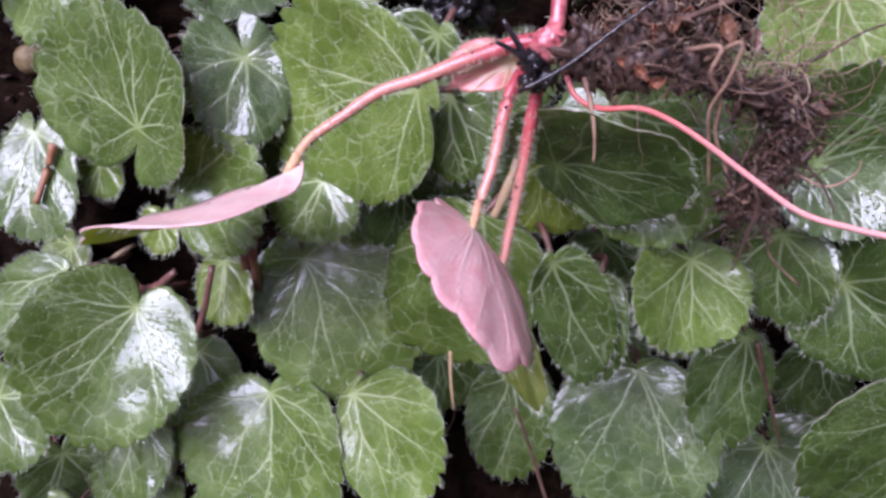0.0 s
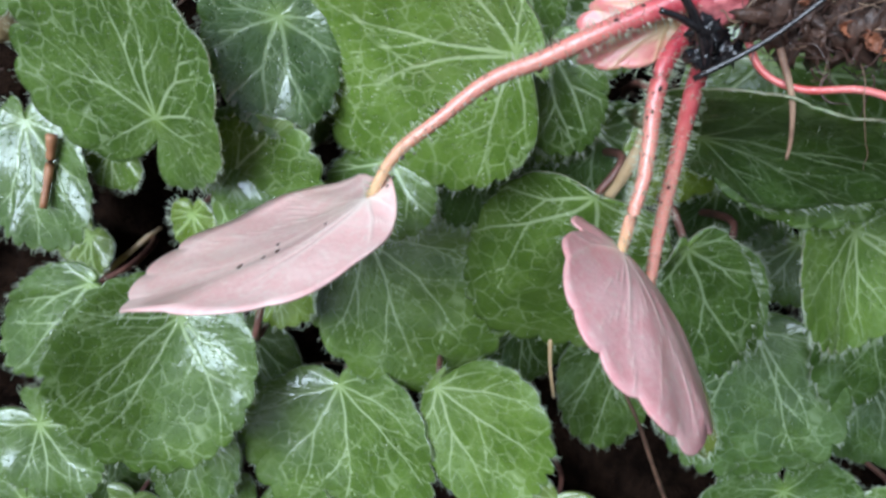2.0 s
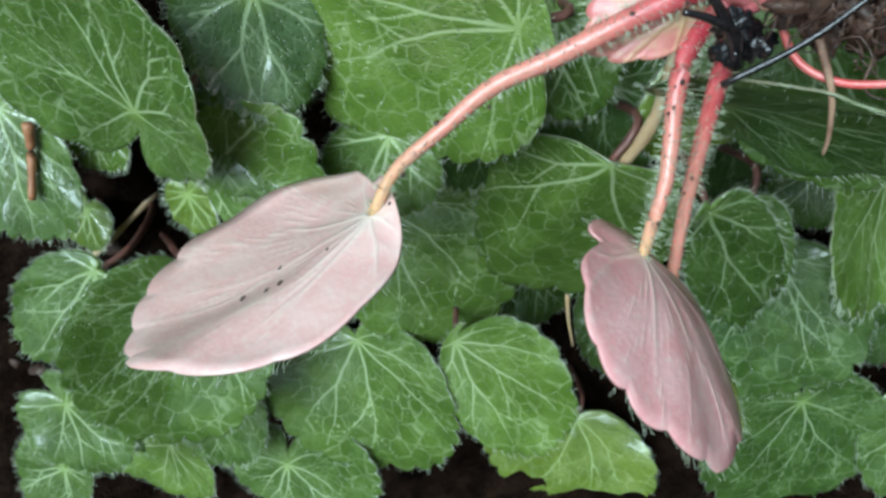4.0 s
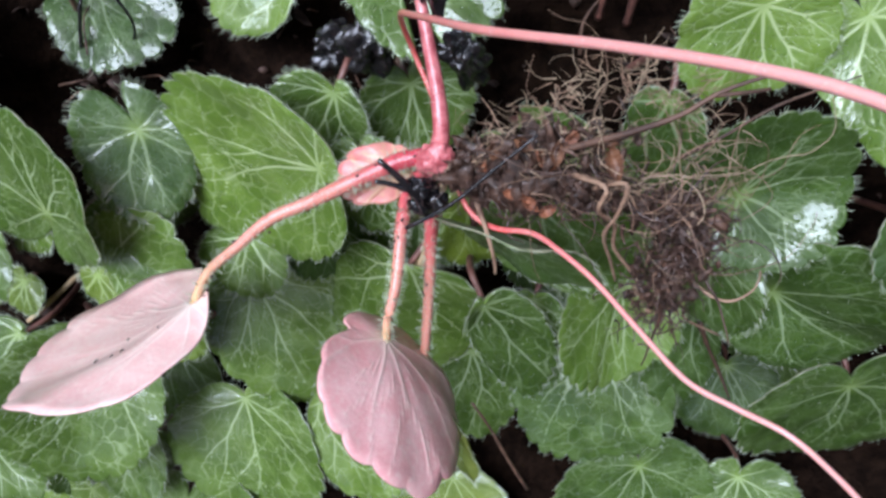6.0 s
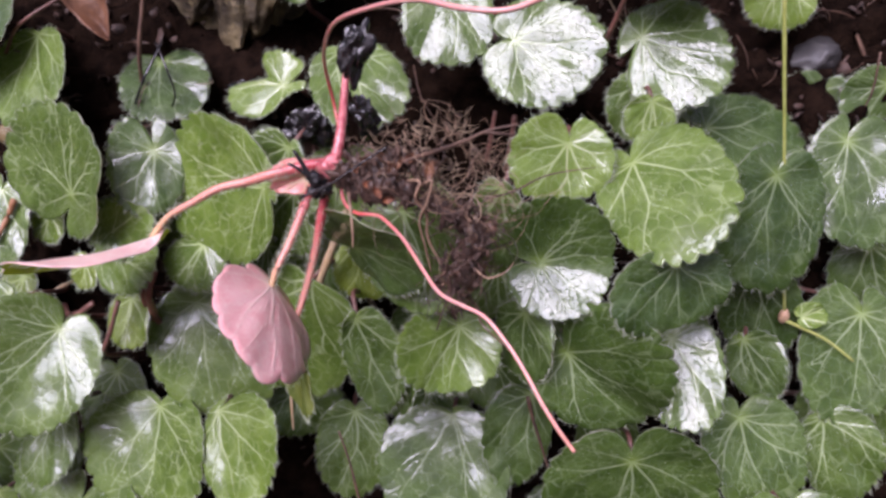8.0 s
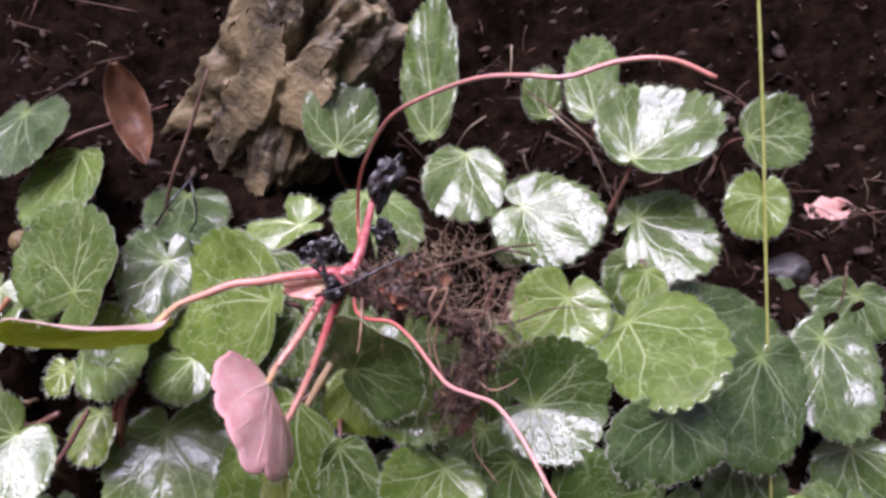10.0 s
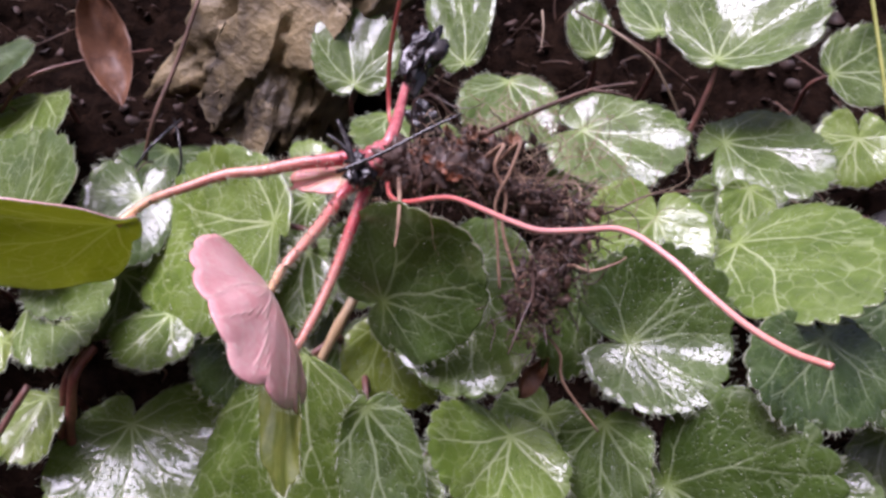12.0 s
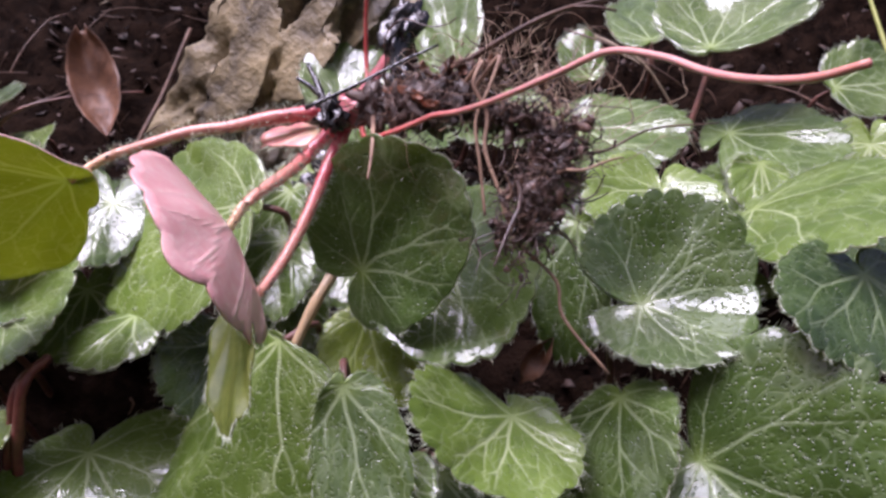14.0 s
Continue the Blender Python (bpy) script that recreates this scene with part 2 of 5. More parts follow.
def raw_mesh(name, verts, faces, materials):
    me = bpy.data.meshes.new(name)
    me.from_pydata(verts, [], faces)
    for m in materials:
        me.materials.append(m)
    me.polygons.foreach_set("use_smooth", [True] * len(me.polygons))
    return me


def part(name, me, parent, label=""):
    ob = new(name, me)
    ob.parent = parent
    if label:
        ob["label"] = label
    return ob


def spline(points, n):
    """n points on a smooth curve through the given ones."""
    p = [Vector(q) for q in points]
    p = [2 * p[0] - p[1]] + p + [2 * p[-1] - p[-2]]
    out = []
    for i in range(n):
        u = (len(p) - 3) * i / (n - 1)
        k = min(int(u), len(p) - 4)
        t = u - k
        a, b, c, d = p[k:k + 4]
        out.append(0.5 * (2 * b + (c - a) * t + (2 * a - 5 * b + 4 * c - d) * t * t + (3 * b - a - 3 * c + d) * t ** 3))
    return out


def tube_data(path, radii, sides, verts, faces):
    """Adds a tapered tube along path to the lists."""
    base = len(verts)
    up = Vector((0.31, 0.52, 0.79))
    for i, p in enumerate(path):
        d = (path[min(i + 1, len(path) - 1)] - path[max(i - 1, 0)]).normalized()
        s = d.cross(up)
        s = s.normalized() if s.length > 1e-4 else Vector((1, 0, 0))
        w = d.cross(s)
        for k in range(sides):
            a = 2 * math.pi * k / sides
            verts.append(tuple(p + radii[i] * (math.cos(a) * s + math.sin(a) * w)))
    for i in range(len(path) - 1):
        for k in range(sides):
            a, b = base + i * sides + k, base + i * sides + (k + 1) % sides
            faces.append((a, b, b + sides, a + sides))
    faces.append(tuple(base + k for k in range(sides))[::-1])
    faces.append(tuple(base + (len(path) - 1) * sides + k for k in range(sides)))


def tube(name, points, r0, r1, material, n=24, sides=8, wobble=0.0, seed=0):
    rng = random.Random(seed)
    path = spline(points, n)
    radii = []
    for i in range(n):
        u = i / (n - 1)
        radii.append((r0 + (r1 - r0) * u) * (1 + wobble * rng.uniform(-1, 1)))
    verts, faces = [], []
    tube_data(path, radii, sides, verts, faces)
    me = raw_mesh(name, verts, faces, [material])
    along = np.repeat(np.linspace(0, 1, n), sides).astype(np.float32)
    me.attributes.new("along", "FLOAT", "POINT").data.foreach_set("value", along)
    return me, path, radii


def bristles(name, path, radii, count, length, seed, material=None):
    """Fine hairs that stand off a stem."""
    rng = random.Random(seed)
    verts, faces = [], []
    for _ in range(count):
        i = rng.randrange(1, len(path) - 1)
        p = path[i].lerp(path[i + 1], rng.random())
        d = (path[i + 1] - path[i - 1]).normalized()
        out = d.cross(Vector((rng.gauss(0, 1), rng.gauss(0, 1), rng.gauss(0, 1)))).normalized()
        tip = p + out * (radii[i] + length * rng.uniform(0.5, 1.2)) + d * length * rng.uniform(-0.4, 0.4)
        tube_data([p + out * radii[i] * 0.8, tip], [0.00010, 0.00003], 3, verts, faces)
    return raw_mesh(name, verts, faces, [material or HAIR])


def leaf_outline(front, back, lo, hi, spokes, teeth, tooth, rng, cleft=1.0):
    phi = np.linspace(0, 2 * np.pi, spokes, endpoint=False)
    ax, ay = (hi - lo) / 2, (front + back) / 2
    x = (lo + hi) / 2 + ax * np.sign(np.sin(phi)) * np.abs(np.sin(phi)) ** 0.92
    y = (front - back) / 2 + ay * np.sign(np.cos(phi)) * np.abs(np.cos(phi)) ** 0.92
    a, b = rng.uniform(0, 6.28), rng.uniform(0, 6.28)
    low = 1 + 0.022 * np.sin(2 * phi + a) + 0.018 * np.sin(3 * phi + b)
    wave = np.abs(np.cos(teeth * (phi + 0.12 * np.sin(2 * phi + b)) / 2 + a)) ** 0.6 - 0.6
    size = 1 + 0.25 * np.sin(5 * phi + b)
    gap = np.abs(phi - np.pi)
    notch = cleft * np.exp(-(gap / 0.15) ** 2)
    scale = low * (1 + tooth * wave * size * (1 - notch))
    x, y = x * scale, y * scale
    bite = -0.22 * max(back, 0.003)
    x, y = x * (1 - notch), y * (1 - notch) + bite * notch
    return phi, x, y


def vein_lines(px, py, rng):
    """Palmate veins that fork towards the margin: rows of x0, y0, x1, y1, width, strength."""
    n = len(px)
    rows = []

    def grow(x, y, ang, length, width, strength, depth):
        """One vein: it wavers, forks on its way and sends out side veins that bend towards the tip."""
        steps = max(3, int(length / 0.0035))
        step = length / steps
        bend = rng.uniform(-0.16, 0.16)
        forks = {int(steps * rng.uniform(0.32, 0.5)), int(steps * rng.uniform(0.62, 0.8))} if depth == 0 else {int(steps * rng.uniform(0.4, 0.7))}
        for i in range(steps):
            ang += bend / steps + rng.uniform(-0.16, 0.16)
            nx, ny = x + step * math.sin(ang), y + step * math.cos(ang)
            u = 1 - 0.5 * (i / steps)
            rows.append((x, y, nx, ny, width * u, strength * (1 - 0.35 * i / steps)))
            x, y = nx, ny
            left = length * (1 - (i + 1) / steps)
            if depth < 3 and left > 0.004:
                if i in forks:
                    side = rng.choice((-1, 1))
                    grow(x, y, ang + side * rng.uniform(0.4, 0.65), left * rng.uniform(0.7, 0.95), width * 0.8 * u, strength * 0.92, depth + 1)
                    ang -= side * rng.uniform(0.1, 0.25)
                elif depth < 2 and i > 0 and rng.random() < 0.34:
                    side = rng.choice((-1, 1))
                    grow(x, y, ang + side * rng.uniform(0.7, 1.05), left * rng.uniform(0.3, 0.6), width * 0.6 * u, strength * 0.75, depth + 2)

    for ang in (0.0, 0.60, -0.60, 1.22, -1.22, 1.95, -1.95):
        ang += rng.uniform(-0.14, 0.14)
        k = int(round((np.argmin(np.abs(((np.arctan2(px, py) - ang + np.pi) % (2 * np.pi)) - np.pi))))) % n
        reach = math.hypot(px[k], py[k])
        if reach > 0.004:
            grow(0.0, 0.0, ang, reach * 0.97, 0.00112 if abs(ang) < 0.9 else 0.00092, 1.0 if abs(ang) < 1.5 else 0.8, 0)
    return np.array(rows)


def leaf_mesh(name, front, back, lo, hi, seed, fold=0.0, cup=0.0, bend=0.0, tone=0.3, under=None, upper_side=None, rings=42, spokes=240,
              teeth=22, tooth=0.06, wave=0.0008, thick=0.0007, bites=(), cleft=1.0):
    rng = random.Random(seed)
    phi, ox, oy = leaf_outline(front, back, lo, hi, spokes, teeth, tooth, rng, cleft)
    for angle, half, depth in bites:
        g = np.exp(-((((phi - angle + np.pi) % (2 * np.pi)) - np.pi) / half) ** 4)
        ox, oy = ox * (1 - depth * g), oy * (1 - depth * g)
    s = (np.arange(1, rings + 1) / rings) ** 0.9
    x, y = (s[:, None] * ox[None]).ravel(), (s[:, None] * oy[None]).ravel()
    ss, pp = np.repeat(s, spokes), np.tile(phi, rings)
    x, y, ss, pp = np.r_[0, x], np.r_[0, y], np.r_[0, ss], np.r_[0, pp]
    v = vein_lines(ox, oy, rng)
    d = v[:, 2:4] - v[:, 0:2]
    length2 = (d ** 2).sum(1) + 1e-12
    vein = np.zeros(len(x))
    for part_ids in np.array_split(np.arange(len(x)), 4):
        qx, qy = x[part_ids, None] - v[None, :, 0], y[part_ids, None] - v[None, :, 1]
        t = np.clip((qx * d[None, :, 0] + qy * d[None, :, 1]) / length2[None], 0, 1)
        dist2 = (qx - t * d[None, :, 0]) ** 2 + (qy - t * d[None, :, 1]) ** 2
        vein[part_ids] = (v[None, :, 5] * np.exp(-dist2 / (v[None, :, 4] * 0.62) ** 2)).max(1)
    rad = 0.5 * (front + back)
    a, b, c = rng.uniform(0, 6.28), rng.uniform(0, 6.28), rng.uniform(0, 6.28)
    z = fold * (np.sqrt(x * x + 0.003 ** 2) - 0.003) + cup * (x * x + y * y) / rad + bend * np.maximum(y, 0) ** 2 / rad
    z += wave * ss ** 2 * (np.sin(3 * pp + a) + 0.7 * np.sin(5 * pp + b) + 0.5 * np.sin(8 * pp + c))
    z += 0.0004 * np.sin(x * 210 + a) * np.sin(y * 230 + b) * np.minimum(1, 2 * ss)
    z -= 0.00018 * vein * (0.3 + 0.7 * ss)
    z -= 0.0005 * np.exp(-((1 - ss) / 0.07) ** 2)
    verts = np.stack([x, y, z], 1)
    top = len(verts)
    faces = [(0, 1 + (k + 1) % spokes, 1 + k) for k in range(spokes)]
    for i in range(rings - 1):
        for k in range(spokes):
            p, q = 1 + i * spokes + k, 1 + i * spokes + (k + 1) % spokes
            faces.append((p, q, q + spokes, p + spokes))
    upper = len(faces)
    keep = [i for i in range(rings) if i % 4 == (rings - 1) % 4]
    low = [verts[0] - (0, 0, thick)]
    for i in keep:
        low.extend(verts[1 + i * spokes:1 + (i + 1) * spokes] - (0, 0, thick if i < rings - 1 else thick * 0.8))
    verts = np.vstack([verts, np.array(low)])
    faces += [(top, top + 1 + k, top + 1 + (k + 1) % spokes) for k in range(spokes)]
    for i in range(len(keep) - 1):
        for k in range(spokes):
            p, q = top + 1 + i * spokes + k, top + 1 + i * spokes + (k + 1) % spokes
            faces.append((p + spokes, q + spokes, q, p))
    rim_a, rim_b = 1 + (rings - 1) * spokes, top + 1 + (len(keep) - 1) * spokes
    for k in range(spokes):
        q = (k + 1) % spokes
        faces.append((rim_a + k, rim_a + q, rim_b + q, rim_b + k))
    me = raw_mesh(name, verts.tolist(), faces, [upper_side or LEAF_TOP, under or LEAF_UNDER])
    index = np.zeros(len(faces), dtype=np.int32)
    index[upper:] = 1
    me.polygons.foreach_set("material_index", index)
    under_vein = np.r_[vein[:1], np.concatenate([vein[1 + i * spokes:1 + (i + 1) * spokes] for i in keep])]
    heart = 0.8 * np.exp(-((x * x + y * y) / 0.0042 ** 2))
    for key, data in (("vein", np.r_[vein, under_vein]), ("tone", np.full(len(verts), tone)),
                      ("heart", np.r_[heart, heart[:1], np.concatenate([heart[1 + i * spokes:1 + (i + 1) * spokes] for i in keep])])):
        me.attributes.new(key, "FLOAT", "POINT").data.foreach_set("value", data.astype(np.float32))
    rim = verts[rim_a:rim_a + spokes]
    return me, rim, verts[:top]


def rim_hairs(name, rim, seed, count=190, length=0.0022, blade=None):
    rng = random.Random(seed + 7)
    verts, faces = [], []
    n = len(rim)
    for _ in range(count):
        k = rng.randrange(n)
        p = Vector(rim[k]).lerp(Vector(rim[(k + 1) % n]), rng.random())
        out = Vector((p.x, p.y, 0)).normalized()
        tang = Vector((-out.y, out.x, 0))
        tip = p + (out + tang * rng.uniform(-0.5, 0.5) + Vector((0, 0, rng.uniform(-0.1, 0.6)))) * length * rng.uniform(0.5, 1.15)
        tube_data([p - out * 0.0002, tip], [0.00008, 0.00003], 3, verts, faces)
    for _ in range(0 if blade is None else 50):
        p = Vector(blade[rng.randrange(len(blade) // 6, len(blade))])
        tip = p + Vector((rng.gauss(0, 0.3), rng.gauss(0, 0.3), 0.8)) * length * rng.uniform(0.4, 0.9)
        tube_data([p - Vector((0, 0, 0.0001)), tip], [0.00006, 0.00002], 3, verts, faces)
    return raw_mesh(name, verts, faces, [HAIR])


def leaf_pose(at, normal, tip):
    n, t = Vector(normal).normalized(), Vector(tip).normalized()
    t = (t - n * t.dot(n)).normalized()
    x = t.cross(n)
    return Matrix(((x.x, t.x, n.x, at[0]), (x.y, t.y, n.y, at[1]), (x.z, t.z, n.z, at[2]), (0, 0, 0, 1)))


LEAF_COUNT = [0]


def bed_leaf(at, normal, tip, front, back, lo, hi, tone=0.3, fold=0.0, cup=0.10, bend=-0.12, label="", stem=(0, 0.05, -0.03), **more):
    """A saxifrage leaf of the bed: at is where its petiole meets the blade; lo and hi are its sides' reach."""
    LEAF_COUNT[0] += 1
    seed = LEAF_COUNT[0]
    ob = thing("saxifrage_leaf", label or "round dark green saxifrage leaf with pale veins on the bank", "leaf", "saxifrage leaves on the bank")
    ob.matrix_world = leaf_pose(at, normal, tip)
    me, rim, face = leaf_mesh("blade", front, back, lo, hi, seed, fold, cup, bend, tone, **more)
    blade = part("blade", me, ob)
    part("bristles", rim_hairs("bristles", rim, seed, blade=face), blade, "fine white bristles on the margin and upper side")
    back_turn = ob.matrix_world.to_3x3().inverted()
    goal = back_turn @ Vector(stem)
    mid = Vector((0, -0.25 * min(front, 0.03), -0.012))
    stalk, _, _ = tube("petiole", [(0, 0.0005, -0.0012), mid, mid.lerp(goal, 0.55) + Vector((0, 0, -0.004)), goal], 0.0011, 0.0016, BROWN_STEM, 14, 7)
    part("petiole", stalk, ob, "reddish brown hairy petiole")
    return ob


# ---- the ground: a bank of dark soil, with level ground before and behind it ----
def in_hollow(x, z):
    """The dark hollow beside the rock."""
    return abs(x + 0.036) < 0.045 and abs(z - 0.326) < 0.035


def steps(lo, hi, step):
    return [lo + (hi - lo) * i / round((hi - lo) / step) for i in range(round((hi - lo) / step) + 1)]


def ground_mesh():
    profile = [(-0.05, 0.0), (0.08, 0.0), (0.17, 0.006), (0.205, 0.03), (0.220, 0.08), (0.228, 0.14), (0.238, 0.21),
               (0.254, 0.265), (0.278, 0.305), (0.32, 0.335), (0.37, 0.37), (0.42, 0.44), (0.48, 0.56), (0.60, 0.74), (0.85, 0.9), (1.2, 0.95)]
    ys, zs = [p[0] for p in profile], [p[1] for p in profile]
    run = [0.0]
    for i in range(1, len(profile)):
        run.append(run[-1] + math.hypot(ys[i] - ys[i - 1], zs[i] - zs[i - 1]))
    us = steps(0.0, 0.86, 0.005) + steps(0.90, run[-1], 0.06)
    rows = [(-300.0, 0.0), (-30.0, 0.0), (-3.0, 0.0), (-0.5, 0.0)]
    rows += [(float(np.interp(u, run, ys)), float(np.interp(u, run, zs))) for u in us]
    rows += [(3.0, 0.97), (30.0, 1.0), (300.0, 1.0)]
    xs = [-300.0, -30.0, -4.0, -1.2, -0.7] + steps(-0.45, 0.6, 0.006) + [0.8, 1.3, 4.0, 30.0, 300.0]
    verts, faces = [], []
    for y, z in rows:
        for x in xs:
            near = max(0.0, 1 - max(0.0, abs(x - 0.05) - 0.45) / 0.3) * max(0.0, min(1.0, (y + 0.45) / 0.3)) * max(0.0, min(1.0, (0.9 - y) / 0.3))
            p = Vector((x, y, z))
            h = 0.020 * noise.fractal(p * 22, 1.0, 2.0, 4) + 0.011 * noise.fractal(p * 80, 1.0, 2.0, 3)
            dent = 0.07 * math.exp(-((x + 0.036) / 0.034) ** 2 - ((z - 0.326) / 0.024) ** 2) * near
            verts.append((x, y - 0.6 * h * near + dent, z + 0.75 * h * near))
    w = len(xs)
    for i in range(len(rows) - 1):
        for k in range(w - 1):
            a = i * w + k
            faces.append((a, a + 1, a + 1 + w, a + w))
    return raw_mesh("ground", verts, faces, [SOIL])


tagged(new("ground", ground_mesh()), "bank of dark damp leaf-mould soil with level ground around", "ground", kind="structure")


def lump_mesh(name, size, seed, material, detail=3, rough=0.25, flat=0.0, freq=2.2):
    bm = bmesh.new()
    bmesh.ops.create_icosphere(bm, subdivisions=detail, radius=1.0)
    off = Vector((seed * 3.1, seed * 1.7, seed * 0.9))
    for v in bm.verts:
        k = 1 + rough * noise.fractal(v.co * freq + off, 1.0, 2.0, 5)
        c = v.co * k
        if flat:
            c = Vector([max(-flat, min(flat, q)) for q in c]) / flat * 0.95
        v.co = Vector((c.x * size[0], c.y * size[1], c.z * size[2]))
    me = bpy.data.meshes.new(name)
    bm.to_mesh(me)
    bm.free()
    me.materials.append(material)
    me.polygons.foreach_set("use_smooth", [True] * len(me.polygons))
    return me


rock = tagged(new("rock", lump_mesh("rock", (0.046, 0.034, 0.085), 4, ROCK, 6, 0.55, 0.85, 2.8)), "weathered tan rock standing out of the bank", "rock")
rock.matrix_world = pose(-0.060, 0.318, 0.372, 8, 30, -14)
pebble = tagged(new("pebble", lump_mesh("pebble", (0.0072, 0.006, 0.0068), 7, PEBBLE, 3, 0.12)), "small round yellowish pebble on the soil", "pebble")
pebble.matrix_world = pose(-0.1842, 0.2520, 0.2615, 10, 20, 30)
stone = tagged(new("stone", lump_mesh("stone", (0.014, 0.011, 0.011), 12, STONE, 4, 0.2, 0.85)), "dark grey stone lying on the soil", "stone")
stone.matrix_world = pose(0.266, 0.302, 0.318, 20, -35, 10)


def lens_mesh(name, length, width, curl, roll, seed, material, serrate=0.0, nx=15, ny=31, thick=0.0005):
    """A dry leaf: a pointed oval sheet, curled along and rolled across, with thickness."""
    rng = random.Random(seed)
    a = rng.uniform(0, 6)
    verts, faces = [], []
    for side in (0, 1):
        for j in range(ny):
            v = j / (ny - 1)
            half = width * 0.5 * math.sin(math.pi * min(1, max(0.02, v)) ** 0.85) ** 0.8 * (1 + serrate * math.sin(v * 40 + a))
            for i in range(nx):
                u = 2 * i / (nx - 1) - 1
                x, y = u * half, (v - 0.5) * length
                z = curl * (2 * v - 1) ** 2 * length + roll * u * u * width + 0.035 * width * math.sin(5 * u + 9 * v + a) + 0.04 * width * math.sin(17 * v + 3 * u * u + 2 * a)
                verts.append((x, y, z - thick * side))
    n = nx * ny
    for j in range(ny - 1):
        for i in range(nx - 1):
            p = j * nx + i
            faces.append((p, p + 1, p + 1 + nx, p + nx))
            faces.append((n + p + nx, n + p + 1 + nx, n + p + 1, n + p))
    ring = [i for i in range(nx)] + [j * nx + nx - 1 for j in range(1, ny)] + [(ny - 1) * nx + i for i in range(nx - 2, -1, -1)] + [j * nx for j in range(ny - 2, 0, -1)]
    for p, q in zip(ring, ring[1:] + ring[:1]):
        faces.append((q, p, p + n, q + n))
    return raw_mesh(name, verts, faces, [material])


def dry_leaf(name, at, along, normal, length, width, curl, roll, seed, material, label, serrate=0.0):
    ob = tagged(new(name, lens_mesh(name, length, width, curl, roll, seed, material, serrate)), label, "dead leaf")
    ob.matrix_world = leaf_pose(at, normal, along)
    return ob


dry_leaf("dead_leaf", (-0.132, 0.266, 0.344), (0.45, -0.1, -0.9), (0.3, -0.9, 0.2), 0.060, 0.023, 0.10, 0.30, 3, DEAD_LEAF,
         "curled brown dead leaf hanging against the rock", 0.02)
dry_leaf("dead_leaf", (0.299, 0.358, 0.353), (0.9, 0.1, 0.35), (-0.1, -0.7, 0.7), 0.046, 0.040, 0.025, 0.05, 5, DEAD_PINK,
         "ragged pink dead leaf lying on the soil", 0.12)
dry_leaf("dead_leaf", (0.326, 0.365, 0.360), (0.8, 0.2, -0.3), (-0.1, -0.7, 0.7), 0.03, 0.014, 0.06, 0.1, 6, DEAD_LEAF,
         "small yellow-brown dead leaf lying on the soil")


def crumpled(name, size, seed, material):
    """A leaf rotted to a crumpled wad: sharp folds run over it every way."""
    bm = bmesh.new()
    bmesh.ops.create_icosphere(bm, subdivisions=5, radius=1.0)
    shift = Vector((seed * 2.3, seed * 4.1, seed * 1.9))
    for v in bm.verts:
        fold = abs(noise.noise(v.co * 1.5 + shift)) + 0.30 * abs(noise.noise(v.co * 3.1 - shift)) + 0.08 * abs(noise.noise(v.co * 8.0 + shift))
        c = v.co * (0.60 + 0.95 * fold + 0.34 * noise.noise(v.co * 1.3 - shift))
        v.co = Vector((c.x * size[0], c.y * size[1], c.z * size[2]))
    me = bpy.data.meshes.new(name)
    bm.to_mesh(me)
    bm.free()
    me.materials.append(material)
    me.polygons.foreach_set("use_smooth", [True] * len(me.polygons))
    return me


wad = tagged(new("rotted_leaf", crumpled("rotted_leaf", (0.0085, 0.0075, 0.0105), 3, BLACK_ROT)), "crumpled black rotted leaf, wet and shining, on the bank", "dead leaf")
wad.matrix_world = pose(0.0072, 0.2070, 0.3005, 10, 25, 0)
wad = tagged(new("rotted_leaf", crumpled("rotted_leaf", (0.0080, 0.0060, 0.0075), 6, BLACK_ROT)), "small black rotted leaf, wet and shining, on the bank", "dead leaf")
wad.matrix_world = pose(-0.0060, 0.2180, 0.2930, 0, -15, 20)
dry_leaf("rotted_leaf", (-0.042, 0.262, 0.290), (0.9, 0.1, -0.3), (-0.1, -0.8, 0.5), 0.03, 0.014, 0.1, 0.4, 10, BLACK_ROT,
         "wet black rotted leaf lying on the soil", 0.1)
dry_leaf("dead_leaf", (0.086, 0.180, 0.240), (0.5, 0.1, 0.8), (0.3, -0.8, 0.3), 0.018, 0.008, 0.16, 0.5, 11, DEAD_LEAF,
         "narrow reddish dead leaf between the green leaves")


def stick(name, points, r0, r1, material, label, category="twig", n=16, sides=6, group=""):
    me, _, _ = tube(name, points, r0, r1, material, n, sides, 0.12, int(abs(points[0][0]) * 9000))
    return tagged(new(name, me), label, category, group)


stick("twig", [(-0.089, 0.262, 0.378), (-0.094, 0.258, 0.345), (-0.099, 0.252, 0.315), (-0.106, 0.262, 0.285)], 0.0010, 0.0013, TWIG, "straight grey-brown twig leaning against the rock")
stick("twig", [(0.088, 0.275, 0.398), (0.12, 0.265, 0.383), (0.152, 0.268, 0.364), (0.172, 0.29, 0.345)], 0.0005, 0.0006, TWIG, "thin brown twig arching over the soil")
stick("twig", [(-0.176, 0.256, 0.308), (-0.160, 0.25, 0.326), (-0.138, 0.262, 0.340), (-0.12, 0.285, 0.352)], 0.0009, 0.0007, BROWN_STEM, "bent dry stalk beside the rock")
stick("twig", [(-0.090, 0.262, 0.318), (-0.097, 0.248, 0.302), (-0.105, 0.246, 0.283), (-0.108, 0.256, 0.268)], 0.0008, 0.0007, BLACK_ROT, "thin black twig lying over a leaf")
